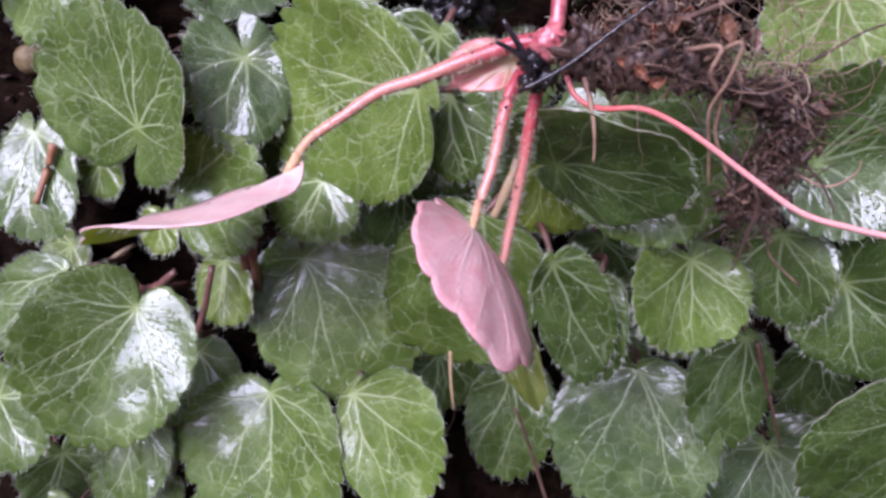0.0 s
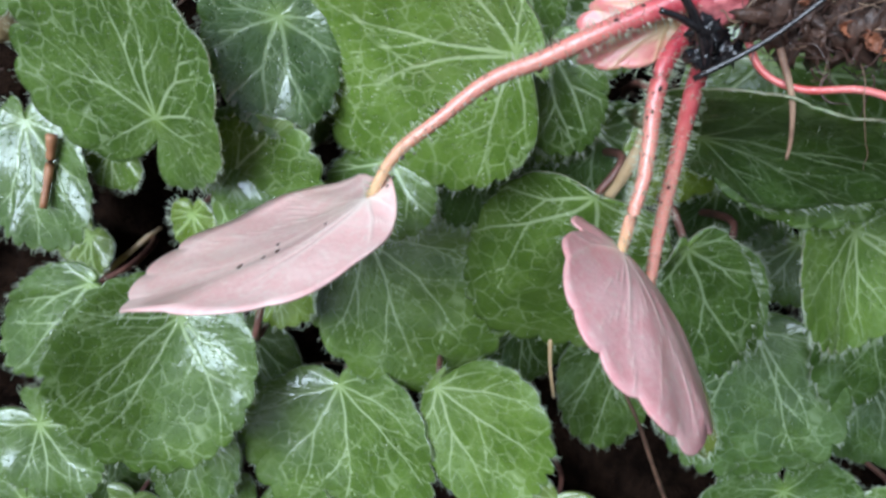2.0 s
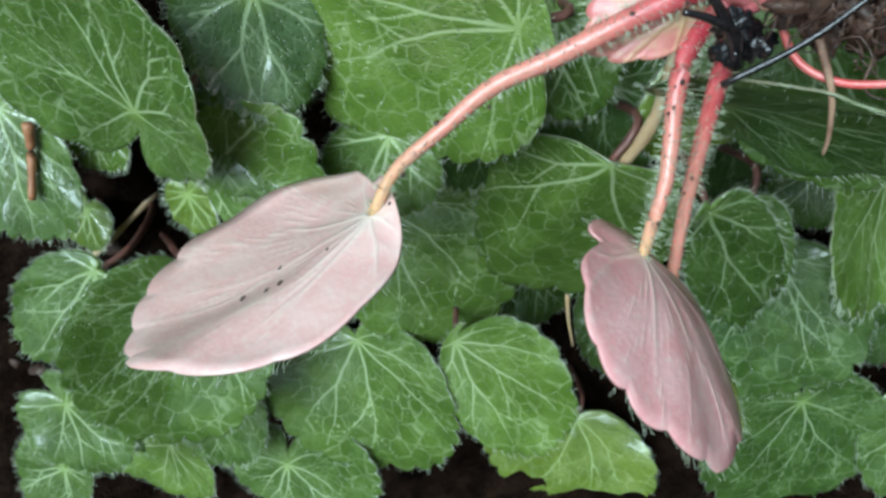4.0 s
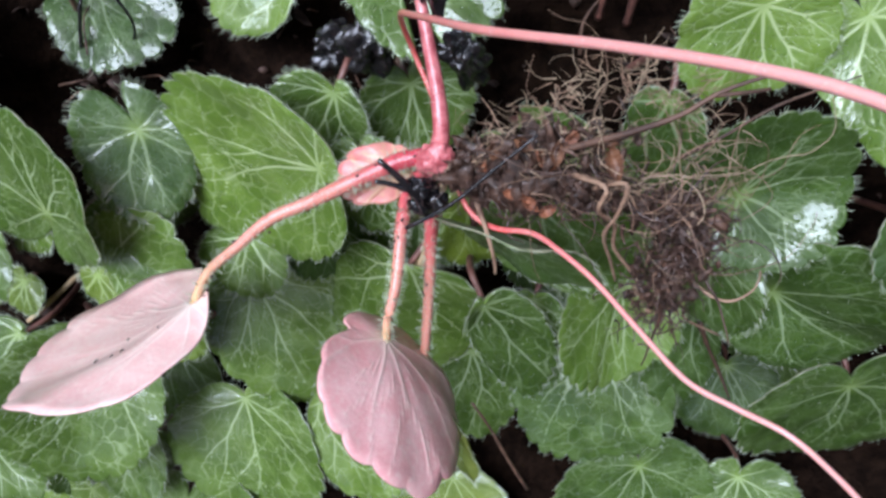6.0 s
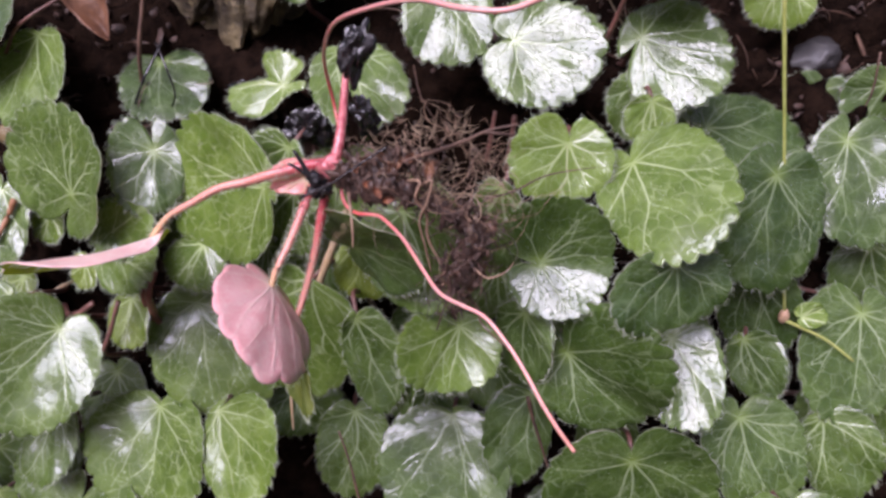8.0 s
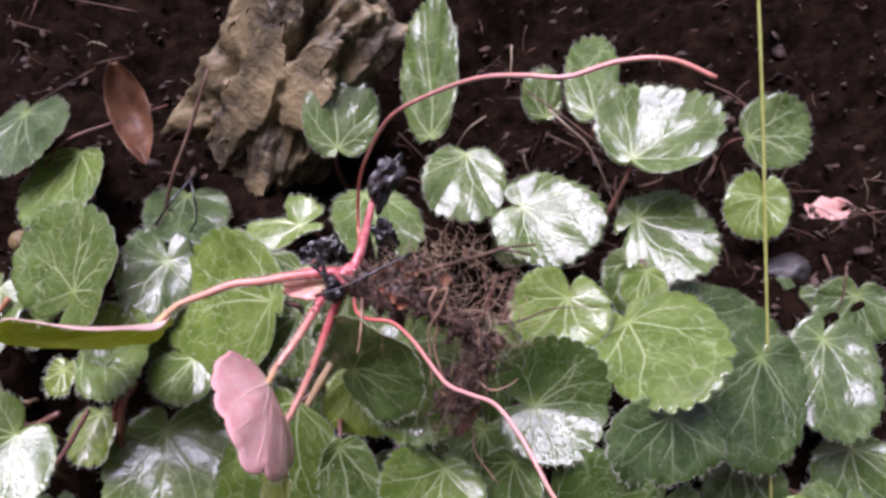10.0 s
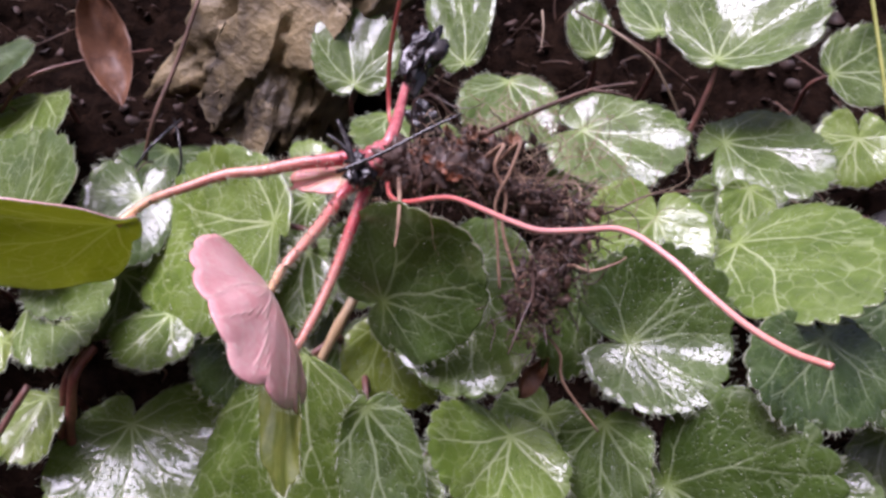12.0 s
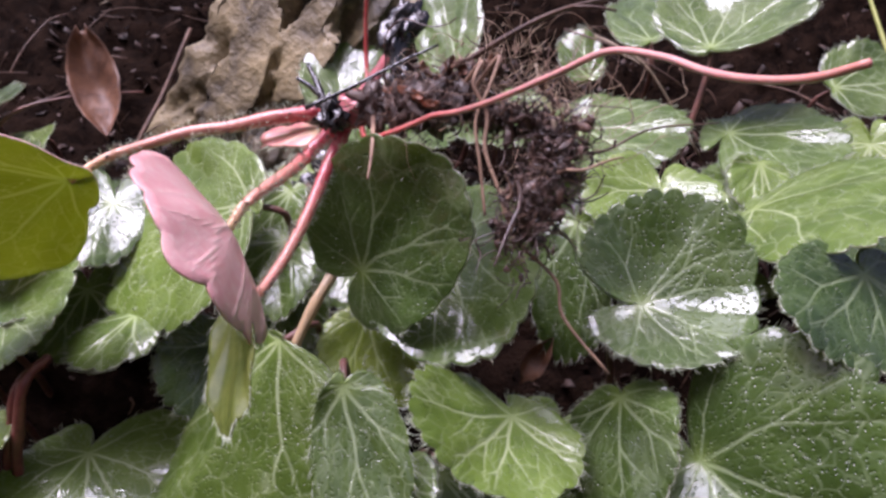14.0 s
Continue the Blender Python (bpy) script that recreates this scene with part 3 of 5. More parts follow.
stick("twig", [(-0.094, 0.262, 0.318), (-0.085, 0.250, 0.309), (-0.081, 0.247, 0.294), (-0.088, 0.247, 0.281)], 0.0007, 0.0006, BLACK_ROT, "curved black twig lying over a leaf")
stick("twig", [(0.119, 0.166, 0.175), (0.124, 0.162, 0.16), (0.131, 0.158, 0.142), (0.138, 0.154, 0.122)], 0.0012, 0.0004, TWIG, "short reddish brown twig stuck between the leaves")
stick("twig", [(0.022, 0.152, 0.152), (0.028, 0.147, 0.136), (0.034, 0.140, 0.116), (0.042, 0.133, 0.090)], 0.0006, 0.0009, TWIG, "dark red thin twig hanging between the leaves")
stick("twig", [(-0.004, 0.161, 0.175), (-0.004, 0.158, 0.162), (-0.003, 0.154, 0.148)], 0.0008, 0.0005, PALE_STEM, "pale straw sticking out between the leaves")
stick("twig", [(0.254, 0.235, 0.214), (0.275, 0.228, 0.213), (0.30, 0.238, 0.206), (0.33, 0.26, 0.20)], 0.0011, 0.0009, BROWN_STEM, "brown dry stalk lying on the soil")
stick("twig", [(0.285, 0.305, 0.335), (0.293, 0.300, 0.322), (0.302, 0.302, 0.31)], 0.0012, 0.0010, TWIG, "short brown twig on the soil")
stick("stalk", [(-0.098, 0.178, 0.206), (-0.103, 0.173, 0.19), (-0.109, 0.172, 0.174), (-0.113, 0.20, 0.15)], 0.0013, 0.0013, BROWN_STEM, "brown leaf stalk in a gap of the bed", "stalk")
stick("stalk", [(-0.118, 0.187, 0.196), (-0.128, 0.187, 0.188), (-0.14, 0.195, 0.18), (-0.155, 0.215, 0.17)], 0.0016, 0.0017, BROWN_STEM, "thick reddish stalk in a gap of the bed", "stalk")
stick("stalk", [(-0.0790, 0.186, 0.222), (-0.0802, 0.177, 0.2137), (-0.0835, 0.184, 0.197), (-0.0871, 0.194, 0.181), (-0.090, 0.218, 0.155)], 0.0018, 0.0023, DULL_RED, "thick crimson leaf stalk in a gap of the bed", "stalk")
stick("stalk", [(-0.0835, 0.190, 0.220), (-0.0850, 0.181, 0.2110), (-0.0885, 0.188, 0.195), (-0.0920, 0.197, 0.179), (-0.096, 0.218, 0.155)], 0.0017, 0.0021, DULL_RED, "crimson leaf stalk in a gap of the bed", "stalk")
stick("twig", [(0.1015, 0.262, 0.3899), (0.1142, 0.258, 0.3823), (0.1286, 0.260, 0.3724), (0.1541, 0.268, 0.338)], 0.0006, 0.0005, STRAW, "thin pale twig leaning across the dark soil")
stick("stalk", [(0.0907, 0.25, 0.2963), (0.0896, 0.248, 0.2821), (0.0881, 0.25, 0.2668)], 0.0013, 0.0014, BROWN_STEM, "reddish brown leaf stalk against the soil", "stalk")
stick("stalk", [(0.1013, 0.25, 0.295), (0.1004, 0.247, 0.2794), (0.0991, 0.25, 0.2624)], 0.0015, 0.0016, BROWN_STEM, "reddish brown leaf stalk against the soil", "stalk")
stick("stalk", [(-0.1972, 0.222, 0.1512), (-0.177, 0.223, 0.1657), (-0.1568, 0.232, 0.1761)], 0.0012, 0.0014, PALE_STEM, "pale leaf stalk in a gap of the bed", "stalk")
stick("stalk", [(0.0250, 0.176, 0.272), (0.0188, 0.167, 0.255), (0.0123, 0.168, 0.236), (0.008, 0.178, 0.222)], 0.0018, 0.0020, PALE_STEM, "orange-brown hairy leaf stalk rising between the leaves", "stalk")
stick("needle", [(-0.165, 0.2135, 0.2415), (-0.1685, 0.2085, 0.2325), (-0.1725, 0.1985, 0.2225)], 0.0019, 0.0012, NEEDLE, "orange-brown dry needle lying on a leaf", "needle")
stick("runner", [(0.247, 0.197, 0.218), (0.236, 0.206, 0.266), (0.225, 0.2147, 0.3138), (0.214, 0.2236, 0.3617), (0.203, 0.2324, 0.4096), (0.186, 0.246, 0.48)],
      0.0008, 0.0009, GREEN_STEM, "long thin yellow-green runner hanging straight down", "runner", 30, 8)


def litter(name, count, seed, material, longest, thickest, label):
    rng = random.Random(seed)
    verts, faces = [], []
    for _ in range(count):
        x, u = rng.uniform(-0.28, 0.42), rng.random()
        y = 0.206 + 0.33 * u
        z = float(np.interp(y, SOIL_Y, SOIL_Z))
        if in_hollow(x, z):
            continue
        d = Vector((rng.gauss(0, 1), rng.gauss(0, 0.6), rng.gauss(0, 0.8))).normalized() * rng.uniform(0.25, 1.0) * longest
        p = Vector((x, y - 0.010, z + 0.009))
        r = rng.uniform(0.3, 1.0) * thickest
        q = Vector((rng.uniform(-1, 1), rng.uniform(-1, 0.3), rng.uniform(-0.3, 1))) * 0.08 * longest
        path = spline([p - d * 0.5, p + q, p + d * 0.5], 7)
        tube_data(path, [r * (1 - 0.08 * i) for i in range(7)], 5, verts, faces)
    return tagged(new(name, raw_mesh(name, verts, faces, [material])), label, "litter", kind="stuff")


SOIL_Y = [0.205, 0.22, 0.228, 0.238, 0.254, 0.278, 0.32, 0.37, 0.42, 0.48, 0.6]
SOIL_Z = [0.03, 0.08, 0.14, 0.21, 0.265, 0.305, 0.335, 0.37, 0.44, 0.56, 0.74]
litter("needle_litter", 260, 11, TWIG, 0.024, 0.0006, "red-brown needles strewn over the soil")
litter("stalk_litter", 110, 13, TWIG, 0.050, 0.0010, "dark broken stalks strewn over the soil")
litter("straw_litter", 60, 14, STRAW, 0.034, 0.0007, "pale dry straw bits strewn over the soil")


def crumbs():
    rng = random.Random(12)
    verts, faces = [], []
    shape = [Vector(v) for v in ((1, 0, 0), (-1, 0, 0), (0, 1, 0), (0, -1, 0), (0, 0, 1), (0, 0, -1))]
    tris = ((0, 2, 4), (2, 1, 4), (1, 3, 4), (3, 0, 4), (2, 0, 5), (1, 2, 5), (3, 1, 5), (0, 3, 5))
    for _ in range(2600):
        x, u = rng.uniform(-0.28, 0.42), rng.random()
        y = 0.206 + 0.33 * u
        z = float(np.interp(y, SOIL_Y, SOIL_Z))
        if in_hollow(x, z):
            continue
        h = 0.020 * noise.fractal(Vector((x, y, z)) * 22, 1.0, 2.0, 4)
        p, r, base = Vector((x, y - 0.6 * h, z + 0.75 * h)), 0.0005 + 0.0020 * rng.random() ** 3, len(verts)
        for q in shape:
            verts.append(tuple(p + Vector((q.x, q.y, q.z)) * r * rng.uniform(0.6, 1.3)))
        faces.extend(tuple(base + k for k in t) for t in tris)
    me = raw_mesh("soil_crumbs", verts, faces, [SOIL])
    return me


def flakes(count):
    """Scraps of rotted leaf, bent and with thickness, lying every way on the soil."""
    rng = random.Random(21)
    verts, faces = [], []
    for _ in range(count):
        x, u = rng.uniform(-0.28, 0.42), rng.random()
        y = 0.215 + 0.30 * u
        z = float(np.interp(y, SOIL_Y, SOIL_Z))
        if in_hollow(x, z):
            continue
        h = 0.020 * noise.fractal(Vector((x, y, z)) * 22, 1.0, 2.0, 4)
        at = Vector((x, y - 0.6 * h - 0.002, z + 0.75 * h + 0.002))
        turn = Euler((rng.uniform(0.1, 1.3), rng.uniform(-0.7, 0.7), rng.uniform(0, 6.3))).to_matrix()
        size, long = 0.0018 + 0.0055 * rng.random() ** 2, rng.uniform(0.35, 0.9)
        base = len(verts)
        for side in (0, 1):
            verts.append(tuple(at + turn @ Vector((0, 0, 0.18 * size - side * 0.0004))))
            for k in range(7):
                a = 2 * math.pi * k / 7
                r = size * rng.uniform(0.6, 1.15) if not side else None
                if not side:
                    spoke = Vector((r * math.cos(a), long * r * math.sin(a), rng.uniform(-0.2, 0.3) * size))
                    verts.append(tuple(at + turn @ spoke))
                else:
                    verts.append(tuple(Vector(verts[base + 1 + k]) - turn @ Vector((0, 0, 0.0004))))
        for k in range(7):
            q = (k + 1) % 7
            faces.append((base, base + 1 + k, base + 1 + q))
            faces.append((base + 8, base + 9 + q, base + 9 + k))
            faces.append((base + 1 + q, base + 1 + k, base + 9 + k, base + 9 + q))
    return raw_mesh("leaf_flakes", verts, faces, [CHIP])


tagged(new("leaf_flakes", flakes(1300)), "brown scraps of rotted leaf strewn over the soil", "litter", kind="stuff")
tagged(new("soil_crumbs", crumbs()), "loose dark crumbs of soil on the bank", "soil", kind="stuff")

# ---- the saxifrage leaves of the bed ----
# raised tone: this blade's broad pale sheen is put into its green
bed_leaf((0.1541, 0.1914, 0.3000), (-0.590, -0.270, 0.760), (0.219, -0.976, -0.018), 0.0594, 0.0172, -0.0325, 0.0245, tone=0.65, fold=0.05, cup=-0.09, bend=0.00)
bed_leaf((0.1245, 0.1964, 0.3049), (-0.004, -0.929, 0.371), (-0.093, -0.369, -0.925), 0.0274, 0.0133, -0.0212, 0.0260, tone=0.90, fold=0.22, cup=0.04, bend=0.00)
bed_leaf((0.1157, 0.1615, 0.2615), (-0.073, -0.923, 0.377), (0.984, -0.005, 0.178), 0.0315, 0.0174, -0.0314, 0.0247, tone=0.10, fold=0.30, cup=0.14, bend=0.00)
bed_leaf((0.1324, 0.1498, 0.2202), (-0.494, -0.852, 0.174), (0.714, -0.511, -0.479), 0.0455, 0.0152, -0.0448, 0.0271, tone=0.12, fold=0.48, cup=-0.18, bend=0.00)
bed_leaf((0.1821, 0.1619, 0.2243), (-0.233, -0.666, 0.708), (-0.017, -0.726, -0.688), 0.0437, 0.0132, -0.0234, 0.0107, fold=0.05, cup=0.04, bend=0.00)
# right-hand leaves: low tones also stand in for shade on that side
bed_leaf((0.1708, 0.1472, 0.2751), (0.358, -0.858, 0.368), (0.208, -0.311, -0.927), 0.0289, 0.0089, -0.0245, 0.0326, tone=0.00, fold=0.01, cup=0.03, bend=0.00)
bed_leaf((0.2300, 0.1956, 0.2013), (-0.545, -0.736, 0.401), (0.294, -0.616, -0.731), 0.0319, 0.0042, -0.0189, 0.0122, tone=0.10)
bed_leaf((0.2882, 0.2031, 0.2184), (-0.054, -0.786, 0.615), (-0.022, -0.615, -0.788), 0.0558, 0.0156, -0.0229, 0.0320, tone=0.20)
bed_leaf((0.2259, 0.1615, 0.1774), (0.112, -0.704, 0.701), (0.164, -0.683, -0.712), 0.0440, 0.0119, -0.0316, 0.0230, tone=0.20)
bed_leaf((0.1698, 0.1347, 0.1678), (0.013, -0.996, 0.089), (0.175, -0.085, -0.981), 0.0595, 0.0232, -0.0412, 0.0433, tone=0.15)
bed_leaf((0.2677, 0.2381, 0.2984), (-0.118, -0.784, 0.610), (-0.013, -0.613, -0.790), 0.0525, 0.0149, -0.0283, 0.0195, tone=0.10)
bed_leaf((0.2261, 0.2083, 0.2909), (0.175, -0.905, 0.387), (-0.060, -0.402, -0.914), 0.0571, 0.0150, -0.0282, 0.0260, tone=0.00)
bed_leaf((0.1971, 0.2379, 0.3007), (0.143, -0.550, 0.823), (0.990, 0.085, -0.115), 0.0523, 0.0116, -0.0230, 0.0233, tone=0.10)
bed_leaf((0.0814, 0.1565, 0.2252), (0.285, -0.703, 0.652), (0.081, -0.660, -0.747), 0.0306, 0.0078, -0.0187, 0.0334, tone=0.75, fold=0.31, cup=0.10, bend=0.00)
bed_leaf((0.1577, 0.2412, 0.3425), (-0.321, -0.690, 0.649), (0.899, -0.005, 0.439), 0.0351, 0.0142, -0.0165, 0.0416, fold=-0.05, cup=0.00, bend=0.00)
bed_leaf((0.0970, 0.2377, 0.3382), (-0.109, -0.787, 0.607), (0.970, -0.218, -0.108), 0.0424, 0.0139, -0.0250, 0.0303, fold=0.03, cup=0.05, bend=0.00)
bed_leaf((0.2379, 0.2968, 0.3618), (-0.230, -0.949, 0.217), (-0.013, -0.220, -0.975), 0.0256, 0.0149, -0.0166, 0.0201, tone=1.00)
bed_leaf((0.0618, 0.2598, 0.3580), (0.022, -0.746, 0.665), (0.127, -0.658, -0.742), 0.0420, 0.0063, -0.0229, 0.0232)
bed_leaf((0.0146, 0.2270, 0.3309), (-0.030, -0.510, 0.860), (0.471, -0.715, -0.518), 0.0493, 0.0071, -0.0218, 0.0211, tone=0.40, bites=((0.5, 0.18, 0.6),), label='torn saxifrage leaf with a slit')
bed_leaf((-0.0222, 0.2485, 0.3036), (-0.224, -0.663, 0.715), (-0.951, -0.011, -0.308), 0.0330, 0.0142, -0.0149, 0.0208, tone=0.80, bites=((0.9, 0.55, 0.6), (-2.2, 0.4, 0.4)), label='half-eaten horn-shaped saxifrage leaf')
# tone 0 at the top left puts the shade there into the leaf colour
bed_leaf((-0.0978, 0.2726, 0.3028), (0.090, -0.450, 0.888), (0.293, -0.798, -0.526), 0.0414, 0.0090, -0.0259, 0.0221, tone=0.00)
bed_leaf((-0.1566, 0.2584, 0.3186), (-0.348, -0.713, 0.609), (0.044, -0.661, -0.749), 0.0502, 0.0056, -0.0236, 0.0296, tone=0.60)
bed_leaf((-0.1969, 0.2683, 0.3337), (-0.280, -0.670, 0.688), (0.209, -0.742, -0.637), 0.0475, 0.0110, -0.0322, 0.0243, tone=0.00)
bed_leaf((-0.0132, 0.1756, 0.2816), (-0.549, -0.819, 0.167), (-0.822, 0.565, 0.069), 0.0653, 0.0112, -0.0485, 0.0230, tone=0.75, label='large bright green saxifrage leaf with pale veins', fold=0.04, cup=0.04, bend=0.00)
bed_leaf((-0.0774, 0.2050, 0.2813), (0.203, -0.794, 0.573), (0.136, -0.557, -0.819), 0.0319, 0.0176, -0.0145, 0.0224, tone=0.05)
bed_leaf((-0.1169, 0.1904, 0.2611), (-0.560, -0.792, 0.242), (0.129, 0.206, 0.970), 0.0425, 0.0238, -0.0519, 0.0304, tone=0.35)
bed_leaf((-0.1760, 0.2211, 0.2426), (-0.031, -0.730, 0.683), (-0.023, -0.682, -0.731), 0.0462, 0.0095, -0.0201, 0.0159)
bed_leaf((-0.0683, 0.2036, 0.1890), (-0.010, -0.765, 0.643), (0.391, -0.527, -0.754), 0.0651, 0.0152, -0.0484, 0.0334, tone=0.60, fold=0.12, cup=0.00, bend=-0.09)
bed_leaf((-0.1343, 0.1771, 0.1848), (0.313, -0.723, 0.616), (-0.403, -0.689, -0.603), 0.0589, 0.0147, -0.0325, 0.0355, tone=0.42, fold=0.33, cup=0.05)
# tone raised for pale veins and for a hazy sheen put into colour
bed_leaf((-0.0862, 0.1744, 0.1349), (-0.290, -0.655, 0.697), (0.025, -0.678, -0.735), 0.0607, 0.0102, -0.0405, 0.0410, tone=0.5, fold=0.24, cup=0.03)
bed_leaf((-0.0456, 0.1606, 0.1504), (-0.260, -0.710, 0.654), (0.252, -0.635, -0.730), 0.0506, 0.0079, -0.0386, 0.0120, tone=0.75, fold=0.15)
bed_leaf((-0.1331, 0.2151, 0.1191), (-0.236, -0.748, 0.621), (0.187, -0.662, -0.726), 0.0468, 0.0101, -0.0219, 0.0277, tone=0.15)
bed_leaf((-0.1080, 0.1876, 0.2329), (-0.397, -0.831, 0.389), (0.916, -0.337, 0.216), 0.0415, 0.0043, -0.0242, 0.0230, tone=0.55)
bed_leaf((-0.0506, 0.1862, 0.2403), (-0.263, -0.717, 0.645), (-0.133, -0.636, -0.760), 0.0239, 0.0052, -0.0145, 0.0224, fold=-0.10, cup=-0.01, bend=0.00, tone=0.45)
bed_leaf((0.0079, 0.1659, 0.2382), (-0.498, -0.864, 0.073), (-0.413, 0.162, -0.896), 0.0782, 0.0030, -0.0387, 0.0242, tone=0.60, fold=-0.38, cup=0.04, bend=0.00)
bed_leaf((0.0317, 0.1605, 0.2619), (-0.496, -0.751, -0.436), (0.588, -0.660, 0.468), 0.0499, 0.0152, -0.0290, 0.0248, tone=0.05, tooth=0.03, fold=0.25, cup=0.01, bend=0.00)
bed_leaf((0.0516, 0.1758, 0.2740), (-0.508, -0.738, 0.444), (0.453, -0.668, -0.590), 0.0494, 0.0164, -0.0285, 0.0270, tone=0.30, tooth=0.04, fold=0.30, cup=-0.06, bend=0.00)
bed_leaf((0.0315, 0.1840, 0.2504), (0.250, -0.885, 0.392), (0.267, -0.325, -0.907), 0.0308, 0.0052, -0.0257, 0.0175, tone=1.00, upper_side=YELLOW_TOP, label='yellow-green saxifrage leaf behind another', fold=0.09, cup=-0.05, bend=0.00)
bed_leaf((0.0234, 0.1891, 0.1299), (0.146, -0.841, 0.521), (0.026, -0.523, -0.852), 0.0497, 0.0080, -0.0215, 0.0220)
bed_leaf((0.0801, 0.1842, 0.1388), (-0.165, -0.744, 0.647), (0.065, -0.663, -0.746), 0.0639, 0.0069, -0.0327, 0.0417, tone=0.15)
bed_leaf((0.1226, 0.1814, 0.1621), (-0.007, -0.879, 0.477), (-0.079, -0.475, -0.876), 0.0505, 0.0051, -0.0145, 0.0238, tone=0.10)
bed_leaf((0.0326, 0.1531, 0.2275), (0.124, -0.989, 0.084), (0.248, -0.051, -0.967), 0.0502, 0.0051, -0.0166, 0.0110, tone=0.20, fold=-0.08, cup=0.12, bend=0.00)
bed_leaf((0.0510, 0.1660, 0.2066), (-0.426, -0.803, 0.417), (-0.073, -0.429, -0.900), 0.0403, 0.0050, -0.0149, 0.0142, tone=0.20)
bed_leaf((0.1605, 0.1981, 0.0643), (-0.150, -0.719, 0.679), (-0.118, -0.669, -0.734), 0.0428, 0.0087, -0.0307, 0.0296, tone=0.05)
bed_leaf((0.1033, 0.1506, 0.0546), (0.108, -0.818, 0.565), (-0.046, -0.571, -0.819), 0.0589, 0.0183, -0.0406, 0.0502, tone=0.15)
bed_leaf((-0.1334, 0.1458, 0.0752), (-0.251, -0.710, 0.658), (0.006, -0.681, -0.733), 0.0276, 0.0245, -0.0481, 0.0259)
bed_leaf((-0.2045, 0.1716, 0.0487), (-0.330, -0.671, 0.665), (-0.176, -0.648, -0.741), 0.0288, 0.0060, -0.0307, 0.0337, tone=0.90)
bed_leaf((-0.1932, 0.1550, 0.1551), (-0.143, -0.748, 0.649), (0.584, -0.593, -0.555), 0.0317, 0.0156, -0.0170, 0.0238)
bed_leaf((-0.2198, 0.1460, 0.1092), (-0.150, -0.719, 0.679), (-0.432, -0.570, -0.699), 0.0249, 0.0194, -0.0146, 0.0215)
bed_leaf((-0.1614, 0.1828, 0.1996), (-0.150, -0.719, 0.679), (-0.864, -0.239, -0.444), 0.0464, 0.0041, -0.0197, 0.0154)
bed_leaf((-0.1451, 0.1752, 0.1013), (-0.150, -0.719, 0.679), (-0.606, -0.476, -0.638), 0.0469, 0.0069, -0.0180, 0.0215)
bed_leaf((-0.1460, 0.1692, 0.1293), (-0.150, -0.719, 0.679), (-0.107, -0.671, -0.734), 0.0424, 0.0056, -0.0188, 0.0150)
bed_leaf((0.0025, 0.1626, 0.0330), (-0.150, -0.719, 0.679), (-0.386, -0.590, -0.709), 0.0491, 0.0099, -0.0440, 0.0417, tone=0.75, upper_side=YELLOW_TOP, label='yellow-green saxifrage leaf low in the bed')
bed_leaf((0.1550, 0.1432, 0.0439), (-0.150, -0.719, 0.679), (-0.114, -0.670, -0.734), 0.0484, 0.0127, -0.0306, 0.0233)
bed_leaf((0.1458, 0.2308, 0.3742), (-0.227, -0.719, 0.657), (0.423, 0.535, 0.732), 0.0437, 0.0066, -0.0289, 0.0350, stem=(-0.012, 0.014, -0.055), fold=0.16, cup=0.12, bend=0.00)
bed_leaf((0.1268, 0.2667, 0.3920), (-0.150, -0.719, 0.679), (-0.060, 0.692, 0.719), 0.0647, 0.0067, -0.0170, 0.0132)
bed_leaf((-0.0120, 0.2692, 0.3475), (0.223, -0.920, 0.322), (-0.229, 0.272, 0.935), 0.0414, 0.0064, -0.0197, 0.0238)
bed_leaf((0.0407, 0.2643, 0.3641), (-0.521, -0.828, 0.208), (-0.186, 0.348, 0.919), 0.0847, 0.0041, -0.0209, 0.0165)
bed_leaf((0.1036, 0.3005, 0.3847), (0.051, -0.986, 0.156), (-0.275, 0.136, 0.952), 0.0286, 0.0024, -0.0133, 0.0107)
bed_leaf((0.2260, 0.3113, 0.3947), (0.009, -0.965, 0.261), (0.924, 0.108, 0.367), 0.0385, 0.0045, -0.0231, 0.0224)
bed_leaf((0.2858, 0.1928, 0.1810), (-0.400, -0.878, 0.263), (0.332, -0.407, -0.851), 0.0481, 0.0052, -0.0270, 0.0258)
bed_leaf((0.2720, 0.1722, 0.1723), (-0.306, -0.861, 0.407), (0.274, -0.488, -0.829), 0.0445, 0.0061, -0.0247, 0.0148)
bed_leaf((0.1585, 0.2329, 0.3220), (0.094, -0.953, 0.289), (0.163, -0.272, -0.948), 0.0290, 0.0084, -0.0262, 0.0165)
bed_leaf((-0.0069, 0.1985, 0.2916), (-0.284, -0.936, 0.210), (-0.384, -0.090, -0.919), 0.0284, 0.0057, -0.0138, 0.0201)
bed_leaf((-0.0028, 0.1890, 0.2724), (-0.200, -0.830, 0.520), (0.034, -0.537, -0.843), 0.0286, 0.0069, -0.0150, 0.0137, fold=0.26, cup=-0.13, bend=0.00)
bed_leaf((0.1114, 0.1589, 0.2343), (-0.761, -0.604, 0.236), (-0.020, -0.342, -0.939), 0.0321, 0.0051, -0.0210, 0.0206, tone=0.15, fold=0.05, cup=-0.03, bend=0.00)
bed_leaf((0.0946, 0.2596, 0.3256), (-0.576, -0.784, 0.231), (0.064, -0.326, -0.943), 0.0244, 0.0080, -0.0161, 0.0115)
